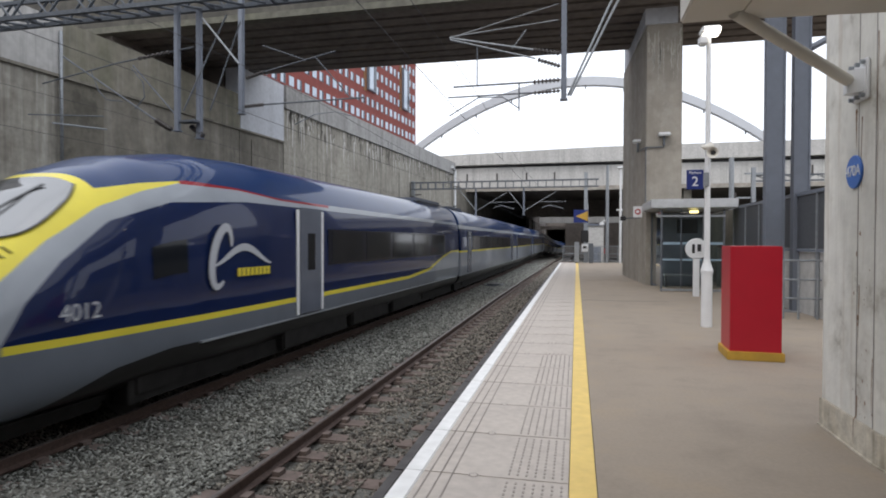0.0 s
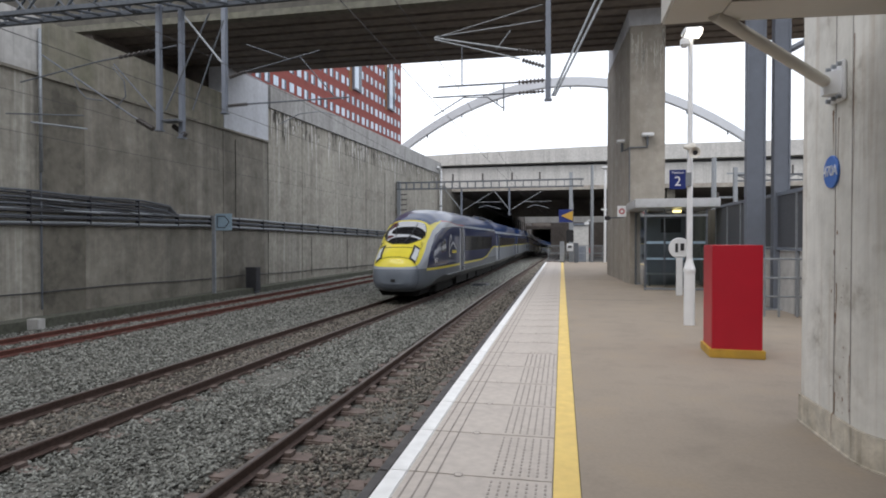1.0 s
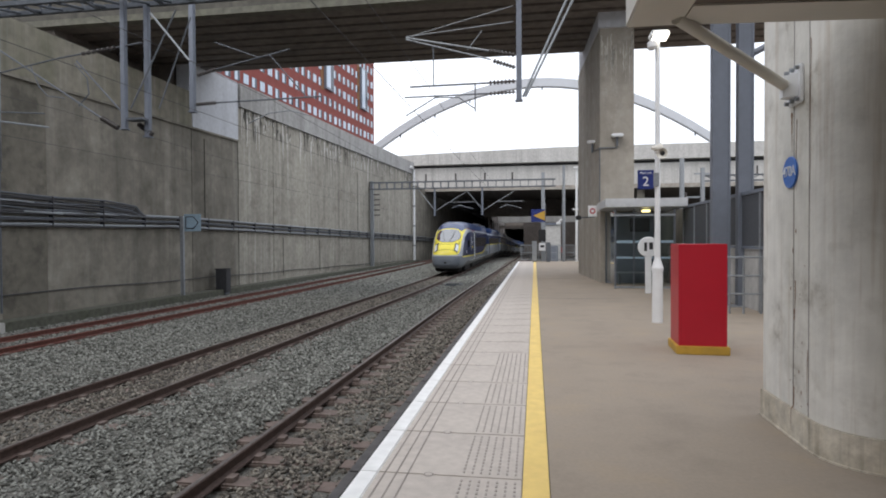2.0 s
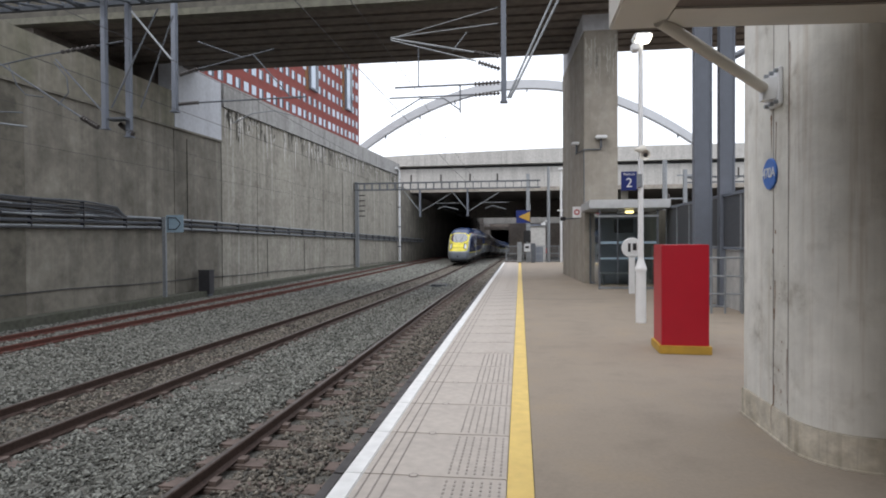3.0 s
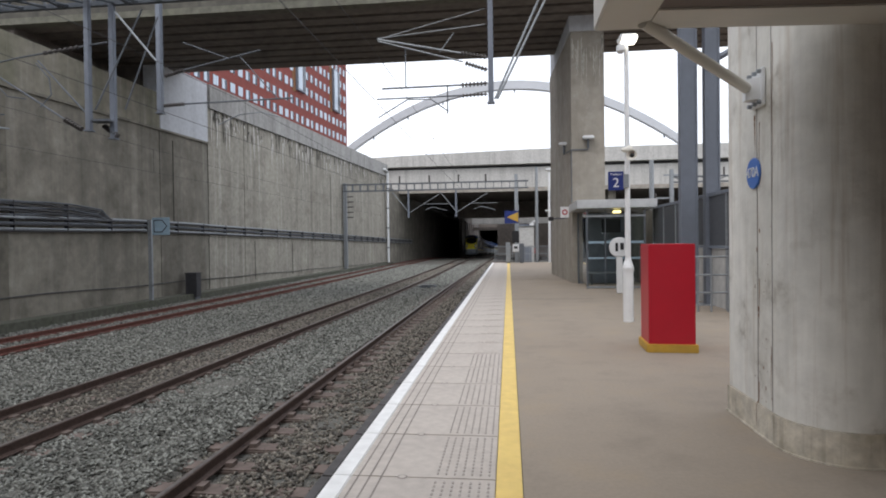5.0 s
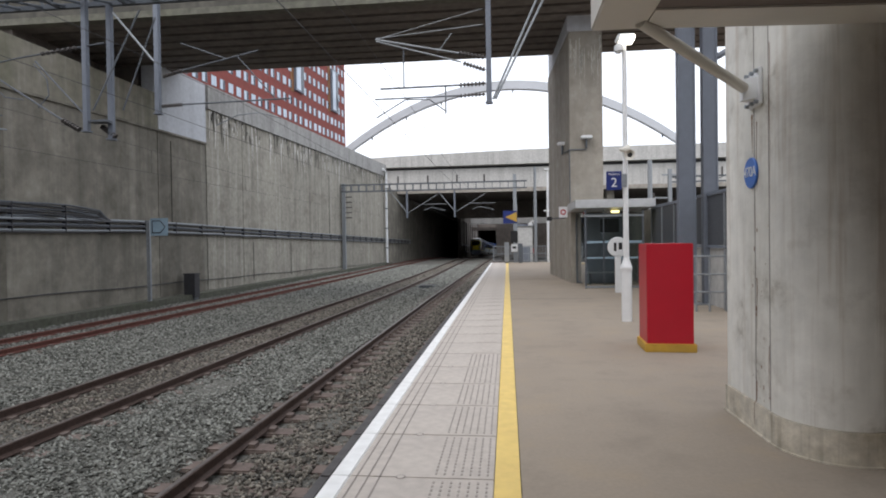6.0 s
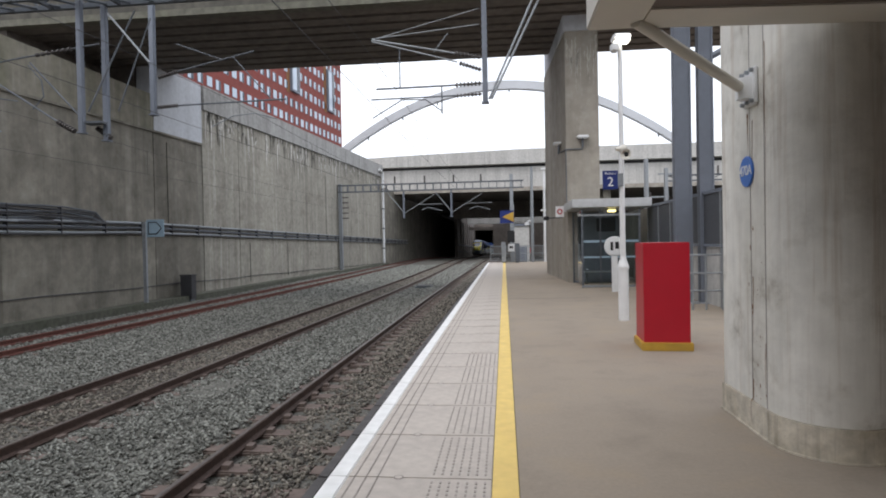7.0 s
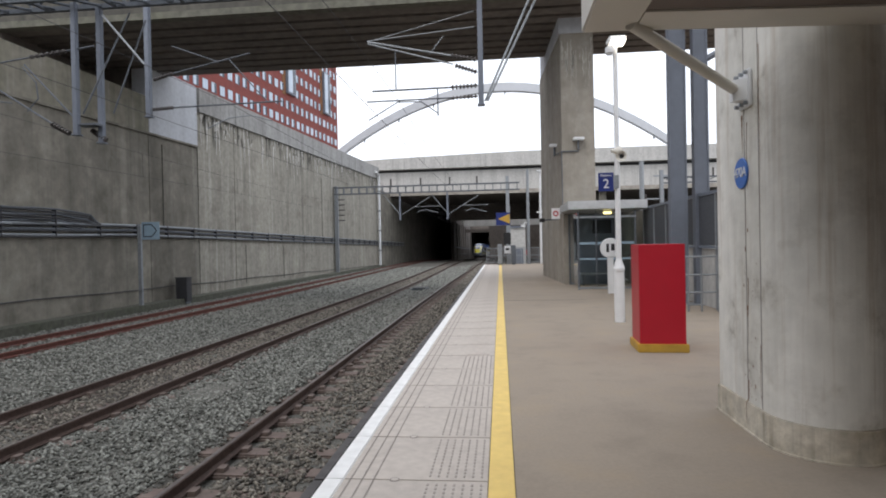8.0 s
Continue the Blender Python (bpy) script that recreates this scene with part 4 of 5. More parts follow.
TOP = ((0, 1.15), (0.08, 1.52), (0.22, 1.84), (0.52, 2.11), (0.96, 2.40), (1.5, 2.79), (2.18, 3.28), (2.85, 3.66), (3.65, 3.93), (4.8, 4.11), (6.5, 4.18), (9.0, 4.18))
WIDE = ((0, 0.50), (0.08, 0.78), (0.25, 0.96), (0.6, 1.08), (1.2, 1.19), (2.0, 1.29), (3.0, 1.36), (4.2, 1.43), (6.0, 1.46), (9.0, 1.46))
LOW = ((0, 0.78), (0.12, 0.58), (0.4, 0.44), (1.0, 0.38), (2.0, 0.37), (2.8, 0.38), (3.8, 0.42), (9.0, 0.45))
POWER = ((0, 2.2), (0.8, 2.7), (3.0, 3.0), (6.0, 3.4), (9.0, 3.6))
CAR = 22.45


def hull(u, a):
    """A point of the skin: u metres behind the nose, a degrees round from the side (0) up to the roof (90)."""
    w, top, low, p = lerp_table(WIDE, u), lerp_table(TOP, u), lerp_table(LOW, u), lerp_table(POWER, u)
    mid = low + (top - low) * (0.36 if u > 5 else 0.36 + 0.10 * max(0, 1 - u / 5))
    c, s = math.cos(radians(a)), math.sin(radians(a))
    h = (top - mid) if s >= 0 else (mid - low)
    q = 2 / (p if s >= 0 else p + 1.0)
    return Vector((w * math.copysign(abs(c) ** q, c), u, mid + h * math.copysign(abs(s) ** q, s)))


def skin(us, angles, lift=0.0, closed=False):
    bm = bmesh.new()
    grid = []
    for u in us:
        row = []
        for a in angles:
            p = hull(u, a)
            if lift:
                e = 0.01
                n = (hull(u, a + 1) - hull(u, a - 1)).cross(hull(u + e, a) - hull(max(u - e, 0.001), a))
                n = n.normalized() if n.length > 0 else Vector((0, 0, 1))
                if n.dot(p - Vector((0, u, 1.8))) < 0:
                    n = -n
                p = p + n * lift
            row.append(bm.verts.new(p))
        grid.append(row)
    m = len(angles)
    for a, b in zip(grid, grid[1:]):
        for i in range(m if closed else m - 1):
            j = (i + 1) % m
            bm.faces.new((a[i], a[j], b[j], b[i]))
    return bm, grid


def curve_socket(n, l, source, table, umax, vmax):
    """The height of a painted edge as a function of the length."""
    div = n.new("ShaderNodeMath")
    div.operation = "DIVIDE"
    l.new(source, div.inputs[0])
    div.inputs[1].default_value = umax
    r = n.new("ShaderNodeValToRGB")
    el = r.color_ramp.elements
    el[0].position, el[0].color = table[0][0] / umax, (*(3 * (table[0][1] / vmax,)), 1)
    el[1].position, el[1].color = table[-1][0] / umax, (*(3 * (table[-1][1] / vmax,)), 1)
    for u, v in table[1:-1]:
        e = el.new(u / umax)
        e.color = (v / vmax, v / vmax, v / vmax, 1)
    l.new(div.outputs[0], r.inputs["Fac"])
    mu = n.new("ShaderNodeMath")
    mu.operation = "MULTIPLY"
    l.new(r.outputs["Color"], mu.inputs[0])
    mu.inputs[1].default_value = vmax
    return mu.outputs[0]


NAVY, SILVER, TRAIN_YELLOW, ROOF_BLUE, GREY_BODY, LINE_RED = (0.004, 0.014, 0.068), (0.34, 0.37, 0.41), (0.78, 0.67, 0.07), (0.014, 0.040, 0.130), (0.15, 0.17, 0.20), (0.30, 0.02, 0.03)


def livery(name, layers, base):
    """Painted zones by height and length. A layer: colour, lower edge, upper edge; an edge is a number or a table over the length."""
    m = bpy.data.materials.new(name)
    m.use_nodes = True
    n, l = m.node_tree.nodes, m.node_tree.links
    b = n["Principled BSDF"]
    b.inputs["Roughness"].default_value = 0.35
    b.inputs["Coat Weight"].default_value = 0.55
    b.inputs["Specular IOR Level"].default_value = 0.1
    b.inputs["Coat Roughness"].default_value = 0.035
    b.inputs["Coat IOR"].default_value = 1.5
    co = n.new("ShaderNodeTexCoord")
    sep = n.new("ShaderNodeSeparateXYZ")
    l.new(co.outputs["Object"], sep.inputs[0])
    rgb = n.new("ShaderNodeRGB")
    rgb.outputs[0].default_value = (*base, 1)
    out = rgb.outputs[0]
    for colour, lo, hi in layers:
        facs = []
        for edge, op in ((lo, "GREATER_THAN"), (hi, "LESS_THAN")):
            c = n.new("ShaderNodeMath")
            c.operation = op
            l.new(sep.outputs["Z"], c.inputs[0])
            if isinstance(edge, tuple):
                l.new(curve_socket(n, l, sep.outputs["Y"], edge, 24.0, 10.0), c.inputs[1])
            else:
                c.inputs[1].default_value = edge
            facs.append(c.outputs[0])
        mu = n.new("ShaderNodeMath")
        mu.operation = "MULTIPLY"
        l.new(facs[0], mu.inputs[0])
        l.new(facs[1], mu.inputs[1])
        mx = n.new("ShaderNodeMix")
        mx.data_type = "RGBA"
        l.new(mu.outputs[0], mx.inputs["Factor"])
        l.new(out, mx.inputs["A"])
        mx.inputs["B"].default_value = (*colour, 1)
        out = mx.outputs["Result"]
    dirt = n.new("ShaderNodeTexNoise")
    dirt.inputs["Scale"].default_value = 1.4
    dirt.inputs["Detail"].default_value = 6
    l.new(co.outputs["Object"], dirt.inputs["Vector"])
    mr = n.new("ShaderNodeMapRange")
    mr.inputs["To Min"].default_value, mr.inputs["To Max"].default_value = 0.80, 1.15
    l.new(dirt.outputs["Fac"], mr.inputs["Value"])
    vm = n.new("ShaderNodeVectorMath")
    vm.operation = "SCALE"
    l.new(out, vm.inputs[0])
    l.new(mr.outputs[0], vm.inputs["Scale"])
    l.new(vm.outputs["Vector"], b.inputs["Base Color"])
    return m


BLUE_TOP = ((0, 0.0), (1.05, 1.3), (1.40, 1.86), (1.87, 2.34), (2.6, 2.86), (3.7, 3.18), (5.6, 3.30), (24, 3.30))
YELLOW_LOW = ((0, 1.47), (0.4, 1.55), (0.8, 1.82), (1.15, 2.08), (1.8, 2.60), (2.55, 3.06), (3.3, 3.33), (4.0, 3.50), (4.3, 3.58), (4.4, 9.0), (24, 9.0))
ROOF_LOW = ((0, 9), (2.55, 9), (2.6, 3.30), (3.3, 3.44), (4.2, 3.56), (5.4, 3.54), (6.8, 3.44), (24, 3.40))
RED_LOW = ((0, 9), (3.9, 9), (4.0, 3.49), (5.4, 3.505), (6.8, 3.405), (9.0, 3.37), (9.2, 9), (24, 9))
BLUE_LOW = ((0, 1.40), (15, 1.40), (17.5, 1.55), (19.5, 1.95), (21, 2.15), (24, 2.2))
STRIPE_LO = ((0, 9), (1.08, 9), (1.09, 1.30), (15, 1.30), (17.5, 1.45), (19.5, 1.86), (21, 2.08), (24, 2.12))
# Near-black band painted low on the body for shade around the bogies.
LOW_SHADE = (0.018, 0.017, 0.017)
LOW_SHADE_TOP = ((0, 0.0), (0.9, 0.0), (1.6, 0.52), (2.6, 0.86), (3.6, 0.97), (24, 1.0))
LIVERY_NOSE = livery("train_nose_livery", [(SILVER, 1.40, 9.0), (NAVY, BLUE_LOW, BLUE_TOP), (TRAIN_YELLOW, STRIPE_LO, BLUE_LOW), (TRAIN_YELLOW, YELLOW_LOW, 9.0), (LINE_RED, RED_LOW, 9.0), (ROOF_BLUE, ROOF_LOW, 9.0), (LOW_SHADE, 0.0, LOW_SHADE_TOP)], GREY_BODY)
LIVERY_CAR = livery("train_car_livery", [(SILVER, 3.15, 9.0), (NAVY, 2.10, 3.15), (ROOF_BLUE, 3.32, 9.0), (TRAIN_YELLOW, 2.03, 2.11), (LOW_SHADE, 0.0, 0.92)], (0.27, 0.29, 0.32))
TRAIN_GLASS = mat("dark_train_glass", (0.012, 0.014, 0.018), 0.08, spec=0.25)
SCREEN_GLASS = mat("windscreen_glass", (0.02, 0.022, 0.026), 0.03, spec=1.0)
SCREEN_GLASS.node_tree.nodes["Principled BSDF"].inputs["IOR"].default_value = 2.3
LIGHT_GLASS = mat("headlight_glass", (0.62, 0.65, 0.68), 0.08)
DOOR_GREY = mat("train_door_grey", (0.12, 0.135, 0.17), 0.25, grain=(2, 0.08))
UNDERFRAME = mat("sooty_underframe", (0.018, 0.017, 0.016), 0.9, grain=(4, 0.3), spec=0.2)
SEAM = mat("dark_panel_seam", (0.02, 0.02, 0.02), 0.7)
BAND = mat("tinted_window_band", (0.008, 0.010, 0.02), 0.15, spec=0.25)
EMBLEM = mat("silver_emblem_paint", (0.5, 0.52, 0.56), 0.3)
EMBLEM_YELLOW = mat("yellow_emblem_paint", (0.75, 0.62, 0.05), 0.4)
ANG = [-90 + 4 * i for i in range(90)]


def side_panel(parent, name, y0, y1, z0, z1, material, out, label="", bevel=0.0):
    return part(name, box(1.46, 1.46 + out, y0, y1, z0, z1, bevel), material, parent, label)


def bogie(parent, y):
    b = part("bogie", box(-1.15, 1.15, y - 1.5, y + 1.5, 0.32, 0.72, 0.04), UNDERFRAME, parent)
    for dy in (-1.25, 1.25):
        for x in (-0.79, 0.72):
            part("wheel", tube([(x, y + dy, 0.46), (x + 0.07, y + dy, 0.46)], 0.455, 20), UNDERFRAME, b)


def swept_patch(y, z, pts, r):
    """A flat painted stroke on the side, from (along, up, half width) triples."""
    bm = bmesh.new()
    left, right = [], []
    for i, (a, b, w) in enumerate(pts):
        a2, b2, _ = pts[min(i + 1, len(pts) - 1)]
        a1, b1, _ = pts[max(i - 1, 0)]
        d = Vector((a2 - a1, b2 - b1)).normalized()
        for side, row in ((1, left), (-1, right)):
            row.append(bm.verts.new((r, y + a - side * d.y * w, z + b + side * d.x * w)))
    for i in range(len(pts) - 1):
        bm.faces.new((left[i], left[i + 1], right[i + 1], right[i]))
    return bm


cars = []


def build_train():
    t = thing("express_train", "streamlined blue, grey and yellow express train on the through track", "train")
    us = [0.0, 0.03, 0.07, 0.12, 0.2, 0.3, 0.45] + [0.6 + 0.2 * i for i in range(45)] + [11, 14, 18, CAR]
    bm, grid = skin(us, ANG, closed=True)
    bm.faces.new(grid[0])
    bm.faces.new(grid[-1])
    body = part("leading_car", bm, LIVERY_NOSE, t, "nose car with yellow front and navy sides", smooth=True)
    # windscreen and lamps follow the skin
    us = [1.05 + 0.076 * i for i in range(20)]
    bm = bmesh.new()
    rows = []
    for u in us:
        k = (u - 1.05) / 1.45
        half = 43.5 * math.sin(math.pi * (0.06 + 0.76 * k)) ** 0.6 - 6
        row = []
        for i in range(17):
            a = 90 - half + 2 * half * i / 16
            p = hull(u, a)
            row.append(bm.verts.new((p.x * 1.004, p.y - 0.012, p.z + 0.016)))
        rows.append(row)
    for a, b in zip(rows, rows[1:]):
        for i in range(16):
            bm.faces.new((a[i], a[i + 1], b[i + 1], b[i]))
    screen = part("windscreen", bm, SCREEN_GLASS, body, "dark glossy windscreen", smooth=True)
    rim = [hull(u, 90 + sgn * (43.5 * math.sin(math.pi * (0.06 + 0.76 * (u - 1.05) / 1.45)) ** 0.6 - 5)) for sgn, seq in ((1, us), (-1, us[::-1])) for u in seq]
    part("windscreen_seal", tube([(p.x * 1.01, p.y - 0.012, p.z + 0.014) for p in rim + rim[:1]], 0.013, 6), BLACK, screen)
    for i in range(4):
        for sgn in (-1, 1):
            a, b = hull(1.12 + 0.09 * i, 90 + sgn * 38), hull(1.16 + 0.09 * i, 90 + sgn * 46)
            part("grille_slot", tube([(q.x * 1.005, q.y - 0.005, q.z + 0.008) for q in (a, b)], 0.012, 5), BLACK, body)
    for s in (-1, 1):
        add = tube([tuple(hull(u, 90 - s * a) + Vector((0, -0.03, 0.035))) for u, a in ((1.12, 4), (1.5, 9), (1.9, 12), (2.3, 13))], 0.016, 6)
        part("wiper", add, BLACK, screen)
    for s in (1, -1):
        bm = bmesh.new()
        rows = []
        for i in range(9):
            u = 0.32 + 0.095 * i
            row = []
            for k in range(6):
                a = 33 + 1.9 * i + (25 - 0.9 * i) * k / 5
                p = hull(u, a)
                row.append(bm.verts.new((s * (p.x + 0.012), p.y - 0.012, p.z + 0.012)))
            rows.append(row)
        for a, b in zip(rows, rows[1:]):
            for k in range(5):
                bm.faces.new((a[k], a[k + 1], b[k + 1], b[k]))
        hl = part("headlight", bm, BLACK, body, "black-framed headlight", smooth=True)
        bm = bmesh.new()
        rows = []
        for i in range(6):
            u = 0.39 + 0.115 * i
            row = []
            for k in range(4):
                a = 36.5 + 2.1 * i + (17 - 0.9 * i) * k / 3
                p = hull(u, a)
                row.append(bm.verts.new((s * (p.x + 0.022), p.y - 0.022, p.z + 0.022)))
            rows.append(row)
        for a, b in zip(rows, rows[1:]):
            for k in range(3):
                bm.faces.new((a[k], a[k + 1], b[k + 1], b[k]))
        part("lens", bm, LIGHT_GLASS, hl, "clear lamp lens", smooth=True)
    part("coupler_hatch", box(-0.1, 0.1, -0.03, 0.1, 0.86, 0.99, 0.015), BLACK, body)
    part("snow_plough", prism_y([(-0.8, 0.22), (0.8, 0.22), (0.95, 0.45), (-0.95, 0.45)], 1.0, 2.8), UNDERFRAME, body)
    # seams over the hood
    for u0, sag, a0 in ((0.30, 0.05, 50), (0.80, 0.30, 44)):
        arc = [hull(u0 + sag * ((i - 10) / 10) ** 2, a0 + (180 - 2 * a0) * i / 20) for i in range(21)]
        part("hood_seam", tube([(p.x * 1.003, p.y - 0.004, p.z + 0.004) for p in arc], 0.012, 5), SEAM, body)
    # nose seam
    bm, _ = skin([0.33, 0.355], [-60 + 4 * i for i in range(28)], 0.004)
    part("panel_seam", bm, SEAM, body)
    # cab side window, door, saloon windows
    bm, _ = skin([3.2, 3.4, 3.6, 3.75, 3.9], [3, 6, 9, 13], 0.014)
    part("cab_window", bm, TRAIN_GLASS, body, smooth=True)
    d = side_panel(body, "door", 7.37, 8.35, 1.02, 3.3, DOOR_GREY, 0.03, "grey plug door", 0.01)
    side_panel(d, "door_glass", 7.69, 8.03, 1.95, 2.75, TRAIN_GLASS, 0.036)
    for y0 in (7.23, 8.36):
        side_panel(body, "door_edge", y0, y0 + 0.11, 1.02, 3.25, WHITE, 0.02)
    side_panel(body, "window_band", 8.75, 19.85, 2.02, 2.86, BAND, 0.008)
    for i in range(5):
        side_panel(body, "window", 8.95 + 2.2 * i, 10.85 + 2.2 * i, 2.08, 2.80, TRAIN_GLASS, 0.014)
    # emblem of two plain strokes, short bars and the fleet number
    x = 1.478
    loop = []
    for i in range(25):
        a = radians(20 + 285 * i / 24)
        loop.append((0.24 * math.cos(a) + 0.12 * math.sin(a), 0.50 * math.sin(a) + 0.02, 0.03 + 0.06 * math.sin(math.pi * i / 24)))
    em = part("emblem", swept_patch(4.68, 2.3, loop, x), EMBLEM, body, "silver looped emblem")
    wave = [(-0.40 + 1.75 * i / 16, 0.02 + 0.16 * math.sin(i / 16 * 5.6 - 1.2), 0.015 + 0.05 * math.sin(math.pi * i / 16)) for i in range(17)]
    part("emblem_wave", swept_patch(4.86, 2.3, wave, x + 0.002), EMBLEM, em)
    for i in range(8):
        part("emblem_bar", box(x, x + 0.003, 5.12 + 0.135 * i, 5.22 + 0.135 * i, 1.96, 2.11), EMBLEM_YELLOW, em)
    ob = letters("4012", 0.30, EMBLEM, pose(1.392, 1.97, 1.70, 90, 0, 90), body, "fleet_number", 0.003)
    part("skirt_line", box(1.10, 1.45, 4.2, CAR - 0.3, 0.945, 0.975), GALV, body)
    for y0, y1 in ((7.0, 10.2), (10.6, 13.4), (13.8, 16.6)):
        part("equipment_case", box(-1.3, 1.3, y0, y1, 0.30, 0.86, 0.04), UNDERFRAME, body)
    roof = part("roof_fairing", box(-0.95, 0.95, 17.6, 21.4, 4.02, 4.28, 0.12), DOOR_GREY, body)
    part("insulator", tube([(0.3, 19, 4.28), (0.3, 19, 4.42)], 0.08, 10), INSUL, roof)
    part("underframe", box(-1.12, 1.12, 3.0, CAR - 0.1, 0.24, 0.95), UNDERFRAME, body)
    for y in (4.6, CAR - 3.4):
        bogie(body, y)
    # trailing cars
    prof = [hull(9.0, a) for a in ANG]
    for c in range(1, 9):
        y0 = CAR * c + 0.35
        bm = bmesh.new()
        grid = [[bm.verts.new((p.x * k, yy, p.z)) for p in prof] for yy, k in ((0, 0.97), (0.15, 1), (CAR - 0.5, 1), (CAR - 0.35, 0.97))]
        for a, b in zip(grid, grid[1:]):
            for i in range(len(ANG)):
                j = (i + 1) % len(ANG)
                bm.faces.new((a[i], a[j], b[j], b[i]))
        bm.faces.new(grid[0])
        bm.faces.new(grid[-1])
        car = part("trailer_car", bm, LIVERY_CAR, t, "saloon car with navy window band", smooth=True)
        car.location.y = y0
        cars.append(car)
        part("gangway", box(-1.05, 1.05, -0.45, 0.1, 0.5, 3.7, 0.05), BLACK, car)
        for yd in (1.6, CAR - 2.9):
            d = side_panel(car, "door", yd, yd + 1.0, 1.02, 3.1, DOOR_GREY, 0.03, "grey plug door")
            side_panel(d, "door_glass", yd + 0.33, yd + 0.67, 1.95, 2.75, TRAIN_GLASS, 0.036)
        side_panel(car, "window_band", 2.9, CAR - 3.2, 2.12, 2.84, BAND, 0.008)
        for i in range(7):
            side_panel(car, "window", 3.1 + 2.27 * i, 5.1 + 2.27 * i, 2.16, 2.80, TRAIN_GLASS, 0.014)
        part("underframe", box(-1.12, 1.12, 0.1, CAR - 0.4, 0.24, 0.95), UNDERFRAME, car)
        for y in (3.2, CAR - 3.6):
            bogie(car, y)
        if c == 1:
            part("roof_fairing", box(-0.9, 0.9, 0.6, 3.2, 4.02, 4.25, 0.1), DOOR_GREY, car)
    return t


train = build_train()


# ---- overhead line ----
def insulator(parent, a, b, r=0.07):
    a, b = Vector(a), Vector(b)
    bm = bmesh.new()
    add_tube(bm, [a, b], r * 0.45, 8)
    n = 7
    for i in range(n):
        p, q = a.lerp(b, (i + 0.2) / n), a.lerp(b, (i + 0.62) / n)
        add_tube(bm, [p, q], r, 12)
    return part("insulator", bm, INSUL, parent, "dark ribbed insulator")


def bar(parent, name, a, b, r, material=GALV, sides=8):
    return part(name, tube([a, b], r, sides), material, parent)


def lattice(parent, x0, x1, y, z0, z1, dy, step, r=0.03):
    """A boom of four chords with lacing."""
    for yy in (y - dy, y + dy):
        for z in (z0, z1):
            part("chord", box(x0, x1, yy - r, yy + r, z - r, z + r), GANTRY_STEEL, parent)
    n = max(2, round((x1 - x0) / step))
    for i in range(n):
        xa, xb = x0 + (x1 - x0) * i / n, x0 + (x1 - x0) * (i + 1) / n
        za, zb = (z0, z1) if i % 2 else (z1, z0)
        for yy in (y - dy, y + dy):
            bar(parent, "lacing", (xa, yy, za), (xb, yy, zb), r * 0.6, GANTRY_STEEL, 6)
        bar(parent, "cross_lacing", (xa, y - dy, z0), (xb, y + dy, z0), r * 0.6, GANTRY_STEEL, 6)


near_gantry = thing("overhead_line_gantry", "galvanised lattice gantry with hanging posts over the tracks", "gantry")
G = 13.4
lattice(near_gantry, -17.2, 9.0, G, 7.80, 8.50, 0.3, 0.62, 0.055)
for i in range(14):
    x = -16.6 + 1.8 * i
    part("batten", box(x - 0.04, x + 0.04, G - 0.36, G + 0.36, 7.74, 7.80), GALV_DARK, near_gantry)
part("mast", box(8.7, 9.0, G - 0.15, G + 0.15, 0, 7.8), GALV, near_gantry)
part("wall_bracket", box(-17.3, -16.9, G - 0.35, G + 0.35, 7.6, 8.6), GALV_DARK, near_gantry)


def h_post(parent, x, y, z0, z1, w=0.17):
    bm = box(x - w / 2, x + w / 2, y - w / 2, y + w / 2, z0, z1, 0.012)
    add_box(bm, x - w * 0.7, x + w * 0.7, y - w * 0.7, y + w * 0.7, z0 - 0.03, z0)
    return part("drop_post", bm, GREY_STEEL, parent)


h_post(near_gantry, -10.30, G, 4.58, 7.8, 0.13)
h_post(near_gantry, -9.86, G + 0.3, 4.42, 7.8, 0.13)
part("tie_plate", box(-10.3, -9.8, G, G + 0.3, 4.80, 4.85), GALV_DARK, near_gantry)
bar(near_gantry, "stay", (-9.55, G, 7.45), (-8.5, G, 6.2), 0.028)
bar(near_gantry, "stay", (-9.05, G + 0.3, 7.6), (-10.2, G + 0.1, 5.1), 0.022, GALV_DARK)
bar(near_gantry, "stay", (-8.95, G + 0.8, 7.6), (-9.75, G + 0.6, 5.2), 0.02, GALV_DARK)
# arm to the wall track
insulator(near_gantry, (-10.95, G, 4.87), (-10.48, G, 4.60))
bar(near_gantry, "arm", (-13.9, G, 6.75), (-10.95, G, 4.87), 0.024, GALV_DARK)
insulator(near_gantry, (-10.12, G + 0.3, 4.74), (-9.74, G + 0.3, 4.45))
bar(near_gantry, "arm", (-11.65, G, 6.36), (-10.35, G, 4.98), 0.022, GALV_DARK)
bar(near_gantry, "arm", (-14.6, G, 6.05), (-12.2, G, 6.45), 0.020, GALV_DARK)
bar(near_gantry, "arm", (-12.2, G, 6.45), (-9.8, G, 6.72), 0.022, GALV_DARK)
insulator(near_gantry, (-11.5, G, 6.53), (-10.5, G, 6.64), 0.05)
part("curved_arm", tube([(-13.0, G, 6.32), (-12.75, G, 5.75), (-12.5, G, 5.5), (-12.0, G, 5.42)], 0.014, 6), GALV_DARK, near_gantry)
bar(near_gantry, "registration_arm", (-15.1, G, 5.22), (-12.6, G, 5.05), 0.018, GALV_DARK)
part("curved_arm", tube([(-11.7, G, 6.3), (-11.35, G, 5.9), (-11.3, G, 5.5), (-11.6, G, 5.2)], 0.016, 6), GALV_DARK, near_gantry)
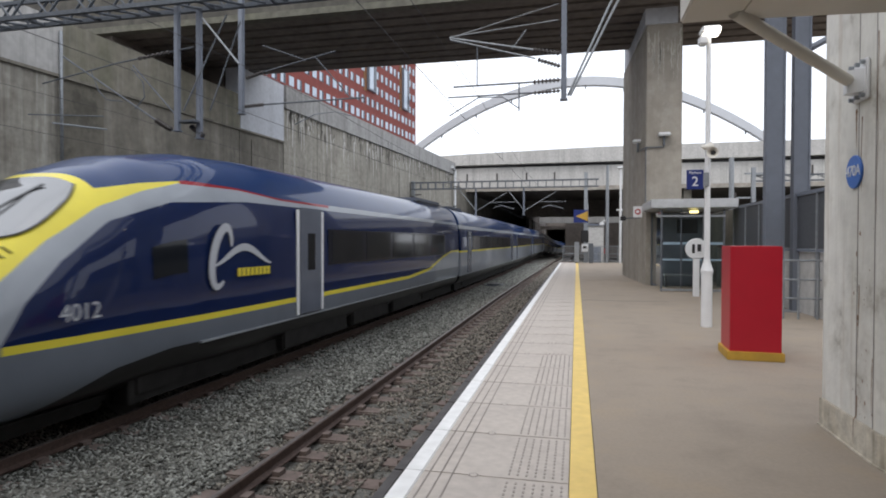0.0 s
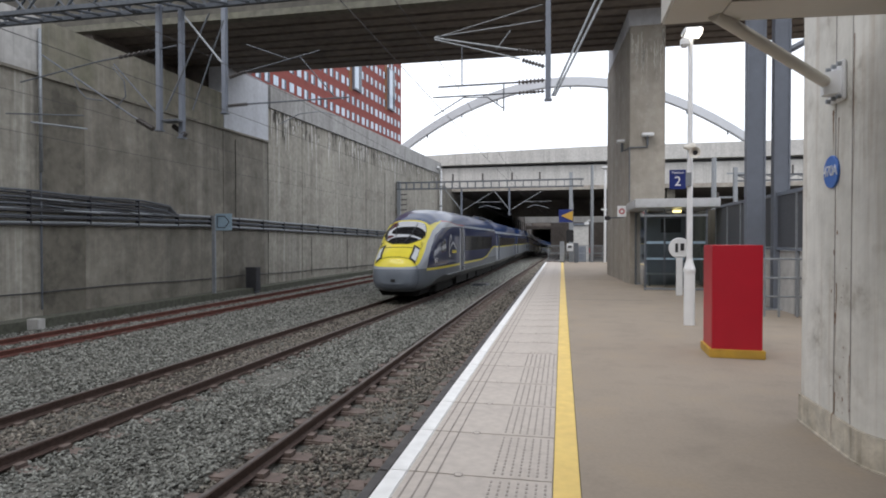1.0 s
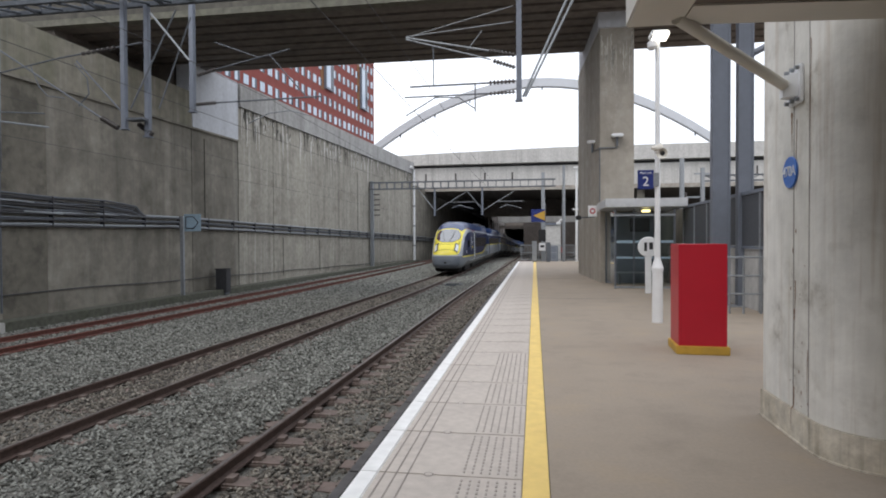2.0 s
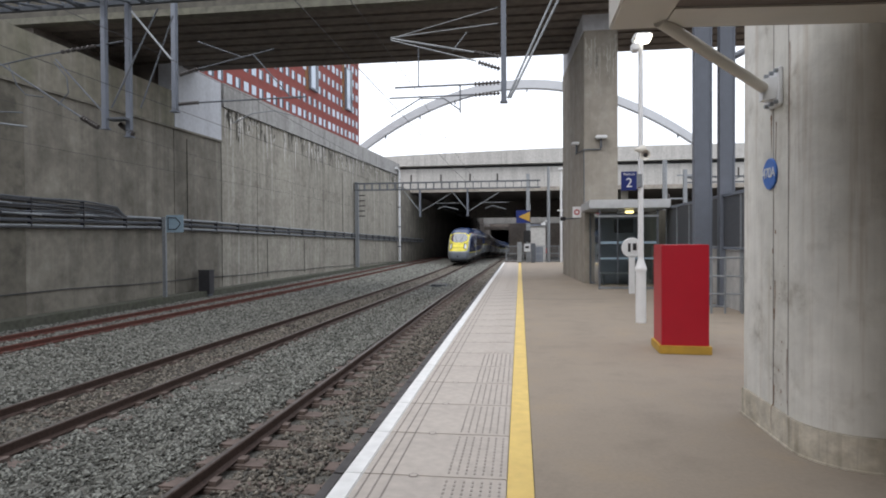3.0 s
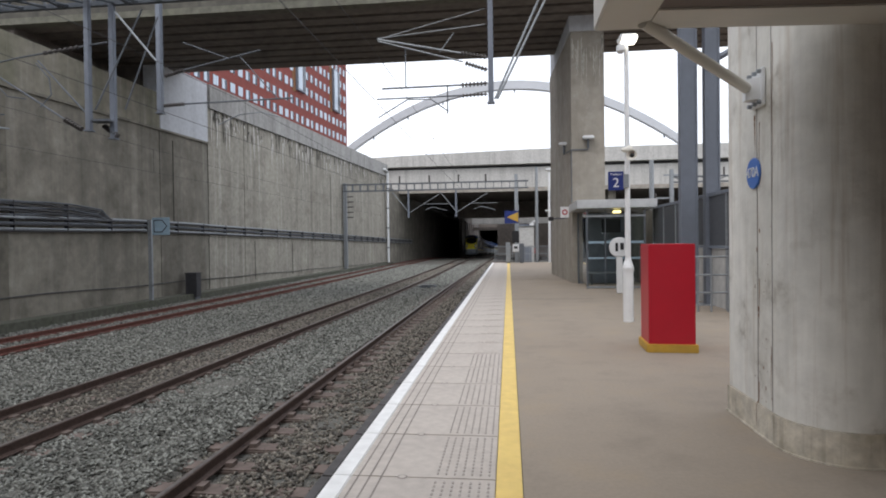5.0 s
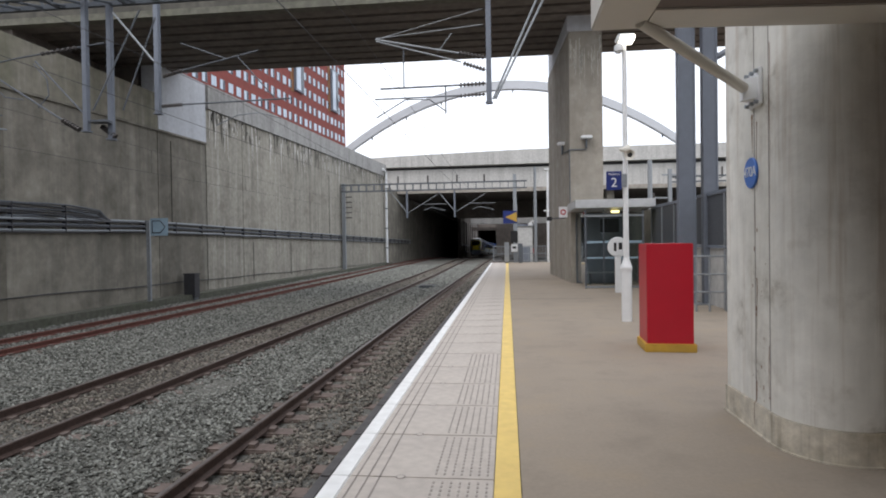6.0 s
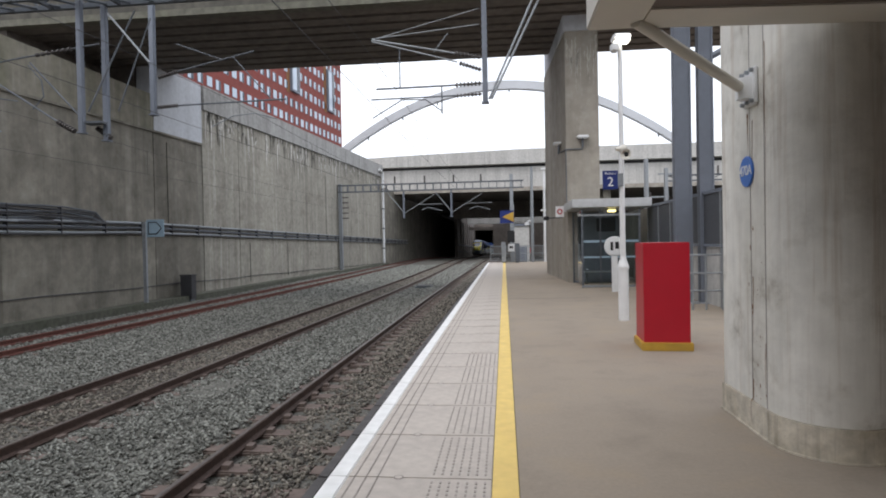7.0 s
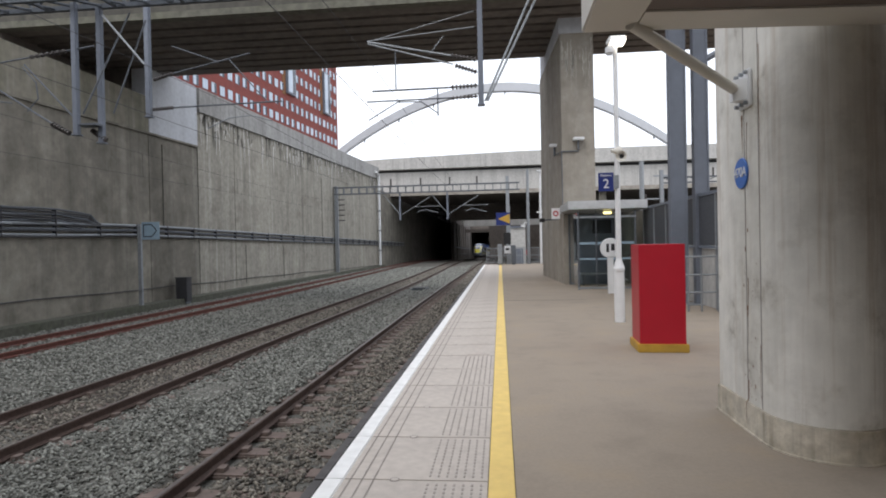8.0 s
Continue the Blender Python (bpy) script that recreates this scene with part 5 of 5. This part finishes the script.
# post and arms to the platform track
h_post(near_gantry, -0.37, G, 4.88, 7.8, 0.12)
for dx in (0.0, 0.18):
    bar(near_gantry, "stay", (-0.28 + dx * 0.3, G, 4.95), (1.02 + dx, G, 7.8), 0.026)
bar(near_gantry, "arm", (-2.99, G, 6.44), (-1.05, G, 6.03), 0.022)
insulator(near_gantry, (-1.05, G, 6.03), (-0.45, G, 5.90), 0.05)
bar(near_gantry, "arm", (-2.99, G, 6.40), (-1.0, G, 5.83), 0.018)
insulator(near_gantry, (-0.95, G, 5.80), (-0.45, G, 5.62), 0.055)
bar(near_gantry, "stay_wire", (-2.99, G, 6.44), (-0.5, G, 7.02), 0.010)
bar(near_gantry, "stay_wire", (-2.99, G, 6.46), (-0.5, G, 6.66), 0.012)
bar(near_gantry, "dropper", (-1.54, G, 6.08), (-1.21, G, 6.5), 0.012)
bar(near_gantry, "registration_arm", (-2.9, G, 5.29), (-1.05, G, 5.30), 0.022, GALV_DARK)
insulator(near_gantry, (-1.05, G, 5.30), (-0.45, G, 5.32), 0.055)
bar(near_gantry, "registration_arm", (-3.03, G, 5.05), (-1.04, G, 5.06), 0.018, GALV_DARK)
insulator(near_gantry, (-1.04, G, 5.05), (-0.45, G, 5.07), 0.045)
bar(near_gantry, "dropper", (-2.34, G, 6.2), (-2.34, G, 5.29), 0.014, GALV_DARK)
bar(near_gantry, "dropper", (-1.37, G, 5.29), (-1.37, G, 4.66), 0.016, GALV_DARK)
part("steady_arm", tube([(-1.37, G, 4.72), (-1.75, G, 5.0), (-2.3, G, 5.02), (-3.0, G, 4.62)], 0.014, 6), GALV_DARK, near_gantry)

second = thing("cantilever_support", "galvanised hanging post with cantilever arm under the bridge", "overhead support")
h_post(second, -10.92, 17.4, 5.9, 10.5, 0.16)
insulator(second, (-10.75, 17.4, 7.05), (-10.1, 17.4, 7.22), 0.06)
bar(second, "arm", (-10.1, 17.4, 7.22), (-7.6, 17.4, 7.72), 0.022, GALV_DARK)
insulator(second, (-10.8, 17.4, 6.12), (-10.1, 17.4, 6.15), 0.06)
bar(second, "arm", (-10.1, 17.4, 6.15), (-6.6, 17.4, 6.2), 0.026, GALV_DARK)
bar(second, "brace", (-10.13, 17.4, 8.08), (-8.6, 17.4, 7.5), 0.016, GALV_DARK)
bar(second, "brace", (-8.3, 17.4, 7.6), (-7.06, 17.4, 6.2), 0.018, GALV_DARK)
part("steady_arm", tube([(-9.0, 17.4, 5.45), (-8.3, 17.4, 5.75), (-7.6, 17.4, 5.8), (-6.9, 17.4, 5.6)], 0.016, 6), GALV, second)


def wires(name, x0, path, z_contact, z_catenary, label, near=-20, far=100):
    t = thing(name, label, "overhead wire")
    ys = [near + (far - near) * i / 24 for i in range(25)]
    part("contact_wire", tube([(x0 + path(y), y, z_contact) for y in ys], 0.006, 6), CABLE, t)
    part("catenary_wire", tube([(x0 + path(y), y, z_catenary - 0.45 * math.sin(math.pi * ((y - 13.4) % 45.6) / 45.6)) for y in ys], 0.006, 6), CABLE, t)
    for i in range(1, 12):
        y = 13.4 + 7.6 * i
        part("dropper", tube([(x0 + path(y), y, z_contact), (x0 + path(y), y, z_catenary - 0.45 * math.sin(math.pi * ((y - 13.4) % 45.6) / 45.6))], 0.005, 5), CABLE, t)


wires("overhead_wire", T1, bend_near, 4.62, 5.7, "thin copper contact wire over the platform track")
wires("overhead_wire", T2, bend, 4.55, 5.65, "thin copper contact wire over the through track")
wires("overhead_wire", T3, bend, 4.5, 5.6, "thin copper contact wire over the wall track")

far_gantry = thing("overhead_line_gantry", "slim galvanised gantry spanning all tracks far off", "gantry")
FG = 55.5
for yy in (FG - 0.2, FG + 0.2):
    for z in (6.72, 7.36):
        part("chord", box(-16.0, 1.9, yy - 0.05, yy + 0.05, z - 0.05, z + 0.05), GALV_DARK, far_gantry)
for i in range(24):
    x = -15.8 + 0.76 * i
    part("rung", box(x - 0.03, x + 0.03, FG - 0.24, FG + 0.24, 6.74, 7.34), GALV_DARK, far_gantry)
part("mast", box(-15.95, -15.65, FG - 0.2, FG + 0.2, -1.15, 7.5), GALV, far_gantry)
part("mast", box(0.60, 0.92, FG - 0.2, FG + 0.2, -1.35, 8.0), GALV, far_gantry)
for k in range(5):
    part("mast_insulator", tube([(-15.6, FG, 4.2 + 0.5 * k), (-15.0, FG, 4.2 + 0.5 * k)], 0.05, 8), INSUL, far_gantry)
for x in (-10.4, -7.5, -4.7, -2.1):
    part("insulator_stub", tube([(x, FG, 7.4), (x, FG, 8.1)], 0.08, 8), INSUL, far_gantry)
for x in (-9.55, -4.95):
    h_post(far_gantry, x, FG, 4.1, 6.7, 0.17)
    bar(far_gantry, "stay", (x - 1.6, FG, 6.6), (x, FG, 4.6), 0.035)
    bar(far_gantry, "arm", (x, FG, 4.5), (x + 3.0, FG, 6.3), 0.028)
    bar(far_gantry, "registration_arm", (x + 1.5, FG, 5.35), (x + 3.9, FG, 5.35), 0.02)
    part("steady_arm", tube([(x + 1.7, FG, 4.8), (x + 2.4, FG, 5.05), (x + 3.7, FG, 4.7)], 0.03, 6), GALV, far_gantry)

east_gantry = thing("overhead_line_gantry", "galvanised gantry over the tracks beyond the shelter", "gantry")
part("mast", box(14.75, 15.05, FG - 0.2, FG + 0.2, -1.35, 8.1), GALV, east_gantry)
lattice(east_gantry, 15.06, 34.0, FG, 6.9, 7.4, 0.2, 1.2, 0.045)
for z, x0, x1 in ((7.5, 14.2, 15.8), (5.4, 13.3, 14.74)):
    part("arm", box(x0, x1, FG - 0.08, FG + 0.08, z, z + 0.14), GALV, east_gantry)
part("insulator_stub", tube([(13.4, FG, 5.1), (13.4, FG, 5.9)], 0.16, 10), INSUL, east_gantry)
for x in (19.5, 24.5, 29.0):
    part("insulator_stub", tube([(x, FG, 7.45), (x, FG, 8.2)], 0.08, 8), INSUL, east_gantry)
pole = thing("steel_mast", "slim grey steel mast behind the shelter", "mast", (11.0, 46.5, 0))
part("shaft", tube([(0, 0, 0), (0, 0, 7.8)], 0.2, 12, 0.17), GALV, pole)
relay = thing("relay_room", "pale lineside relay room beyond the platform", "building", (2.1, 62.0, -1.35))
part("wall", box(-1.3, 0.55, 0, 4, 0, 4.6, 0.02), CONC_PALE, relay)
part("roof", box(-1.4, 0.65, -0.15, 4.15, 4.6, 4.8), GREY_STEEL, relay)
part("door", box(-0.5, 0.3, -0.03, 0.0, 0.3, 2.4), GREY_STEEL, relay)

# ---- cable runs on the retaining wall ----
cables = thing("cable_run", "bundled dark cables in brackets along the retaining wall", "cables")


def on_wall(y, z, off):
    return (WALL_X + SKEW * y + off, y, z)


def run_z(y):
    return 2.42 + 0.012 * (y - 17) if y < 26 else 2.53 - 0.013 * (y - 26)


for k, (dz, r, m) in enumerate(((0.34, 0.05, GALV), (0.27, 0.03, CABLE), (0.12, 0.05, GALV_DARK), (0.05, 0.03, CABLE), (-0.10, 0.05, GALV), (-0.17, 0.03, CABLE))):
    pts = [on_wall(y, run_z(y) + dz + 0.012 * math.sin(y * 0.9 + k), 0.10 + 0.05 * (k % 2)) for y in range(-24, 92, 2)]
    part("cable", tube(pts, r, 8), m, cables)
rng = random.Random(12)
for k in range(9):
    end, sag = 22.9 - 0.07 * k, 0.05 * rng.random()
    pts = [on_wall(y, 3.32 - 0.075 * k + sag * math.sin(y * 1.3 + 2.1 * k) + 0.02 * rng.random(), 0.10 + 0.04 * rng.random()) for y in range(-24, 22)]
    pts += [on_wall(end - 0.9, 3.28 - 0.075 * k, 0.12), on_wall(end - 0.25, 3.22 - 0.07 * k, 0.13), on_wall(end + 0.05, 2.98 - 0.03 * k, 0.13), on_wall(end + 0.35, 2.80, 0.13), on_wall(end + 0.8, run_z(24) + 0.28, 0.14)]
    part("cable", tube(pts, 0.036, 7), CABLE if k % 3 else GALV_DARK, cables)
for i in range(46):
    y = -20 + 2.4 * i
    top = 3.34 if y < 22.5 else run_z(y) + 0.38
    part("cable_bracket", box(WALL_X + SKEW * y, WALL_X + SKEW * y + 0.17, y - 0.02, y + 0.02, run_z(y) - 0.18, top), CABLE, cables)
low = thing("low_cable", "thin black cable clipped low along the wall", "cables")
part("cable", tube([on_wall(y, -0.02 - 0.014 * (y - 17) + 0.03 * math.sin(y * 0.7), 0.05) for y in range(-24, 74, 2)], 0.022, 6), CABLE, low)
for y, z in ((16.0, 3.1), (17.2, 2.75)):
    cv = thing("conduit", "short pale steel conduit among the wall cables", "conduit", on_wall(y, z, 0.18), "wall conduits")
    part("pipe", tube([(0, 0, 0), (0.04, 1.6, -0.02)], 0.035, 8), GALV, cv)

# drainpipes
pipe = thing("drainpipe", "galvanised steel pipe down the retaining wall", "pipe")
part("pipe", tube([on_wall(16.4, 4.0, 0.14), on_wall(16.4, 8.75, 0.14)], 0.055, 12), GALV, pipe, smooth=True)
part("lower_pipe", tube([on_wall(16.4, -0.6, 0.12), on_wall(16.4, 4.0, 0.12)], 0.035, 10), GALV_DARK, pipe)
part("arm", tube([on_wall(15.9, 5.55, 0.3), on_wall(17.5, 5.6, 0.9)], 0.03, 8), GALV, pipe)
pipe2 = thing("drainpipe", "pale drainpipe at the far end of the retaining wall", "pipe")
part("pipe", tube([on_wall(73.0, -1.0, 0.35), on_wall(73.0, 10.6, 0.35), on_wall(71.6, 10.9, 0.3)], 0.16, 16), WHITE, pipe2)
for z in (1, 3.5, 6, 8.5):
    part("clamp", tube([on_wall(73.0, z, 0.35), on_wall(73.0, z + 0.12, 0.35)], 0.22, 12), GALV_DARK, pipe2)

# signs and boxes beside the wall track
board = thing("track_sign", "grey-blue lineside board on a galvanised post", "sign", (-16.42, 25.2, -1.1))
part("post", box(-0.08, 0.08, -0.06, 0.06, 0, 4.0), GALV, board)
part("plate", box(0.12, 0.98, -0.05, -0.02, 3.28, 4.08, 0.01), DEVICE_BLUE, board)
bm = bmesh.new()
for a, b in (((0.22, 3.42), (0.22, 3.96)), ((0.22, 3.96), (0.62, 3.96)), ((0.62, 3.96), (0.85, 3.69)), ((0.85, 3.69), (0.62, 3.42)), ((0.62, 3.42), (0.22, 3.42))):
    add_tube(bm, [(a[0], -0.055, a[1]), (b[0], -0.055, b[1])], 0.022, 6)
part("outline_mark", bm, BLACK, board)
lb = thing("lineside_box", "dark grey lineside equipment box by the wall", "equipment box", (-16.3, 28.6, -1.1))
part("case", box(-0.3, 0.3, -0.25, 0.25, 0.12, 1.32, 0.02), CABLE, lb)
part("lid", box(-0.33, 0.33, -0.28, 0.28, 1.32, 1.37, 0.01), CABLE, lb)
part("feet", box(-0.25, 0.25, -0.2, 0.2, 0, 0.12), GALV_DARK, lb)
blk = thing("concrete_block", "small pale concrete block by the wall", "block", (-16.3, 15.4, -1.1))
part("block", box(-0.21, 0.21, -0.15, 0.15, 0, 0.34, 0.02), CONC_PALE, blk)
gs = thing("wall_notice", "small pale green notice on the retaining wall", "sign", on_wall(14.75, 1.05, 0.02))
part("plate", box(0, 0.02, -0.22, 0.22, -0.28, 0.28), SIGN_GREEN, gs)
for z in (-0.12, 0.0, 0.12):
    part("print_bar", box(0.021, 0.024, -0.15, 0.15, z - 0.025, z + 0.025), GREY_STEEL, gs)
dc = thing("drain_cover", "dark catch pit cover in the ballast", "drain cover", (-4.95, 35.5, -1.06))
part("cover", box(-0.42, 0.42, -0.5, 0.5, 0, 0.13, 0.03), BLACK, dc)
part("rim", box(-0.50, 0.50, -0.58, 0.58, 0, 0.09, 0.02), GALV_DARK, dc)

# ---- end of the platform ----
for x, h, name, label in ((2.22, 7.5, "steel_mast", "grey steel mast at the platform end"), (3.2, 7.2, "lamp_post", "white lamp post with a small lit lantern")):
    m = thing(name, label, "mast" if name == "steel_mast" else "lamp post", (x, 46.5, 0))
    part("shaft", tube([(0, 0, 0), (0, 0, h)], 0.13 if name == "steel_mast" else 0.10, 12, 0.11 if name == "steel_mast" else 0.08), GALV if name == "steel_mast" else WHITE, m)
    if name == "lamp_post":
        part("lantern", box(-0.25, 0.25, -0.2, 0.2, h, h + 0.18, 0.04), WHITE, m)
        part("bracket_arm", box(-0.3, 0.3, -0.05, 0.05, 4.0, 4.12), WHITE, m)
dome = thing("camera_pole", "white dome camera on a bracket at the platform end", "camera", (1.95, 46.4, 3.0))
part("arm", tube([(0.27, 0.1, 0.25), (0, 0, 0.25), (-0.1, 0, 0.1)], 0.04, 8), WHITE, dome)
part("housing", box(-0.32, 0.05, -0.12, 0.12, -0.12, 0.10, 0.05), WHITE, dome)
end_fence = thing("end_fence", "pale steel barrier across the platform end", "fence", (0, 46.8, 0))
for i in range(44):
    x = -1.1 + 0.125 * i
    w = 0.03 if i % 11 == 0 else 0.012
    part("picket", box(x - w, x + w, -0.02, 0.02, 0.05, 1.30), GALV, end_fence)
for z in (0.1, 0.65, 1.24):
    part("rail", box(-1.15, 4.3, -0.03, 0.03, z, z + 0.06), GALV, end_fence)
part("notice", box(2.0, 2.35, -0.05, -0.032, 0.7, 1.1), NOTICE_RED, end_fence, "faded red notice")
sg = thing("direction_sign", "blue sign board with a yellow arrow triangle", "sign", (0.25, 46.6, 0))
part("panel", box(-0.55, 0.55, -0.04, 0.0, 3.1, 4.1), BLUE_SIGN, sg)
bm = bmesh.new()
vs = [bm.verts.new(p) for p in ((-0.38, -0.045, 3.6), (0.53, -0.045, 3.2), (0.53, -0.045, 4.0))]
bm.faces.new(vs)
ex = bmesh.ops.extrude_face_region(bm, geom=bm.faces[:])
for v in [g for g in ex["geom"] if isinstance(g, bmesh.types.BMVert)]:
    v.co.y -= 0.03
part("arrow", bm, YELLOW_BASE, sg, "yellow triangle")
part("post", box(0.45, 0.57, 0.001, 0.12, 0, 4.6), GALV, sg)
sigpost = thing("signal", "black railway signal head on a white-plated post", "signal", (0.55, 46.2, 0))
part("post", box(-0.08, 0.08, -0.08, 0.08, 0, 1.6), GALV, sigpost)
part("head", box(-0.28, 0.28, -0.12, 0.12, 1.55, 2.5, 0.05), BLACK, sigpost)
part("number_plate", box(-0.24, 0.24, -0.14, -0.11, 0.85, 1.45), WHITE, sigpost, "white plate")
part("print_bar", box(-0.14, 0.14, -0.145, -0.14, 1.1, 1.28), BLACK, sigpost)
for x, w, h, m, label in ((-0.05, 0.36, 1.6, GALV, "pale grey equipment cabinet at the platform end"), (1.0, 0.35, 1.5, GALV_DARK, "dark steel equipment cabinet at the platform end")):
    c = thing("equipment_cabinet", label, "cabinet", (x, 45.6, 0), "end cabinets")
    part("case", box(-w / 2, w / 2, -0.25, 0.25, 0.08, h, 0.02), m, c)
    part("plinth", box(-w / 2 + 0.03, w / 2 - 0.03, -0.22, 0.22, 0, 0.08), GALV_DARK, c)
cond = thing("pier_conduit", "thin grey conduit round the concrete pier", "conduit")
part("pipe", tube([(2.40, 24.6, 5.32), (2.50, 23.56, 5.28), (3.15, 23.56, 5.28), (3.15, 23.56, 5.55)], 0.025, 8), GALV_DARK, cond)
part("pipe", tube([(2.50, 23.56, 5.28), (2.50, 23.56, 3.2)], 0.02, 8), GALV_DARK, cond)
ws = thing("pier_notice", "small white notice with a red circle on the pier", "sign", (2.28, 24.2, 2.85))
part("plate", box(-0.17, 0.17, -0.02, 0.02, -0.22, 0.22), WHITE, ws)
bm = tube([(0.09 * math.cos(a * math.tau / 16), -0.025, 0.09 * math.sin(a * math.tau / 16)) for a in range(17)], 0.025, 6)
part("ring_mark", bm, RED, ws)
cam_box = thing("pier_camera", "dark camera housing on a bracket at the pier", "camera", (1.75, 24.6, 2.6))
part("housing", box(-0.1, 0.1, -0.2, 0.2, -0.08, 0.08, 0.02), BLACK, cam_box)
part("arm", tube([(0, 0, 0.0), (0.8, 0.3, 0.05)], 0.03, 8), GALV_DARK, cam_box)


def on_track(y):
    """The pose of a car whose end stands at y on the through track."""
    a, b = Vector((T2 + bend(y + 2), y + 2)), Vector((T2 + bend(y + CAR - 3), y + CAR - 3))
    d = b - a
    fall = (dip(y + CAR - 3) - dip(y + 2)) / (CAR - 5)
    return pose(a.x - d.x / d.y * 2, y, RAIL_Z + dip(y + 2) - 2 * fall, math.degrees(math.atan(fall)), 0, -math.degrees(math.atan2(d.x, d.y)))


def motions():
    times = [i * 0.5 for i in range(17)]
    nose = [4.10 + 19.0 * t + 0.18 * t * t for t in times]
    walk(train, [(t, on_track(y)) for t, y in zip(times, nose)])
    for k, car in enumerate(cars):
        at = CAR * (k + 1) + 0.35
        walk(car, [(t, on_track(y).inverted() @ on_track(y + at)) for t, y in zip(times, nose)])


motions()
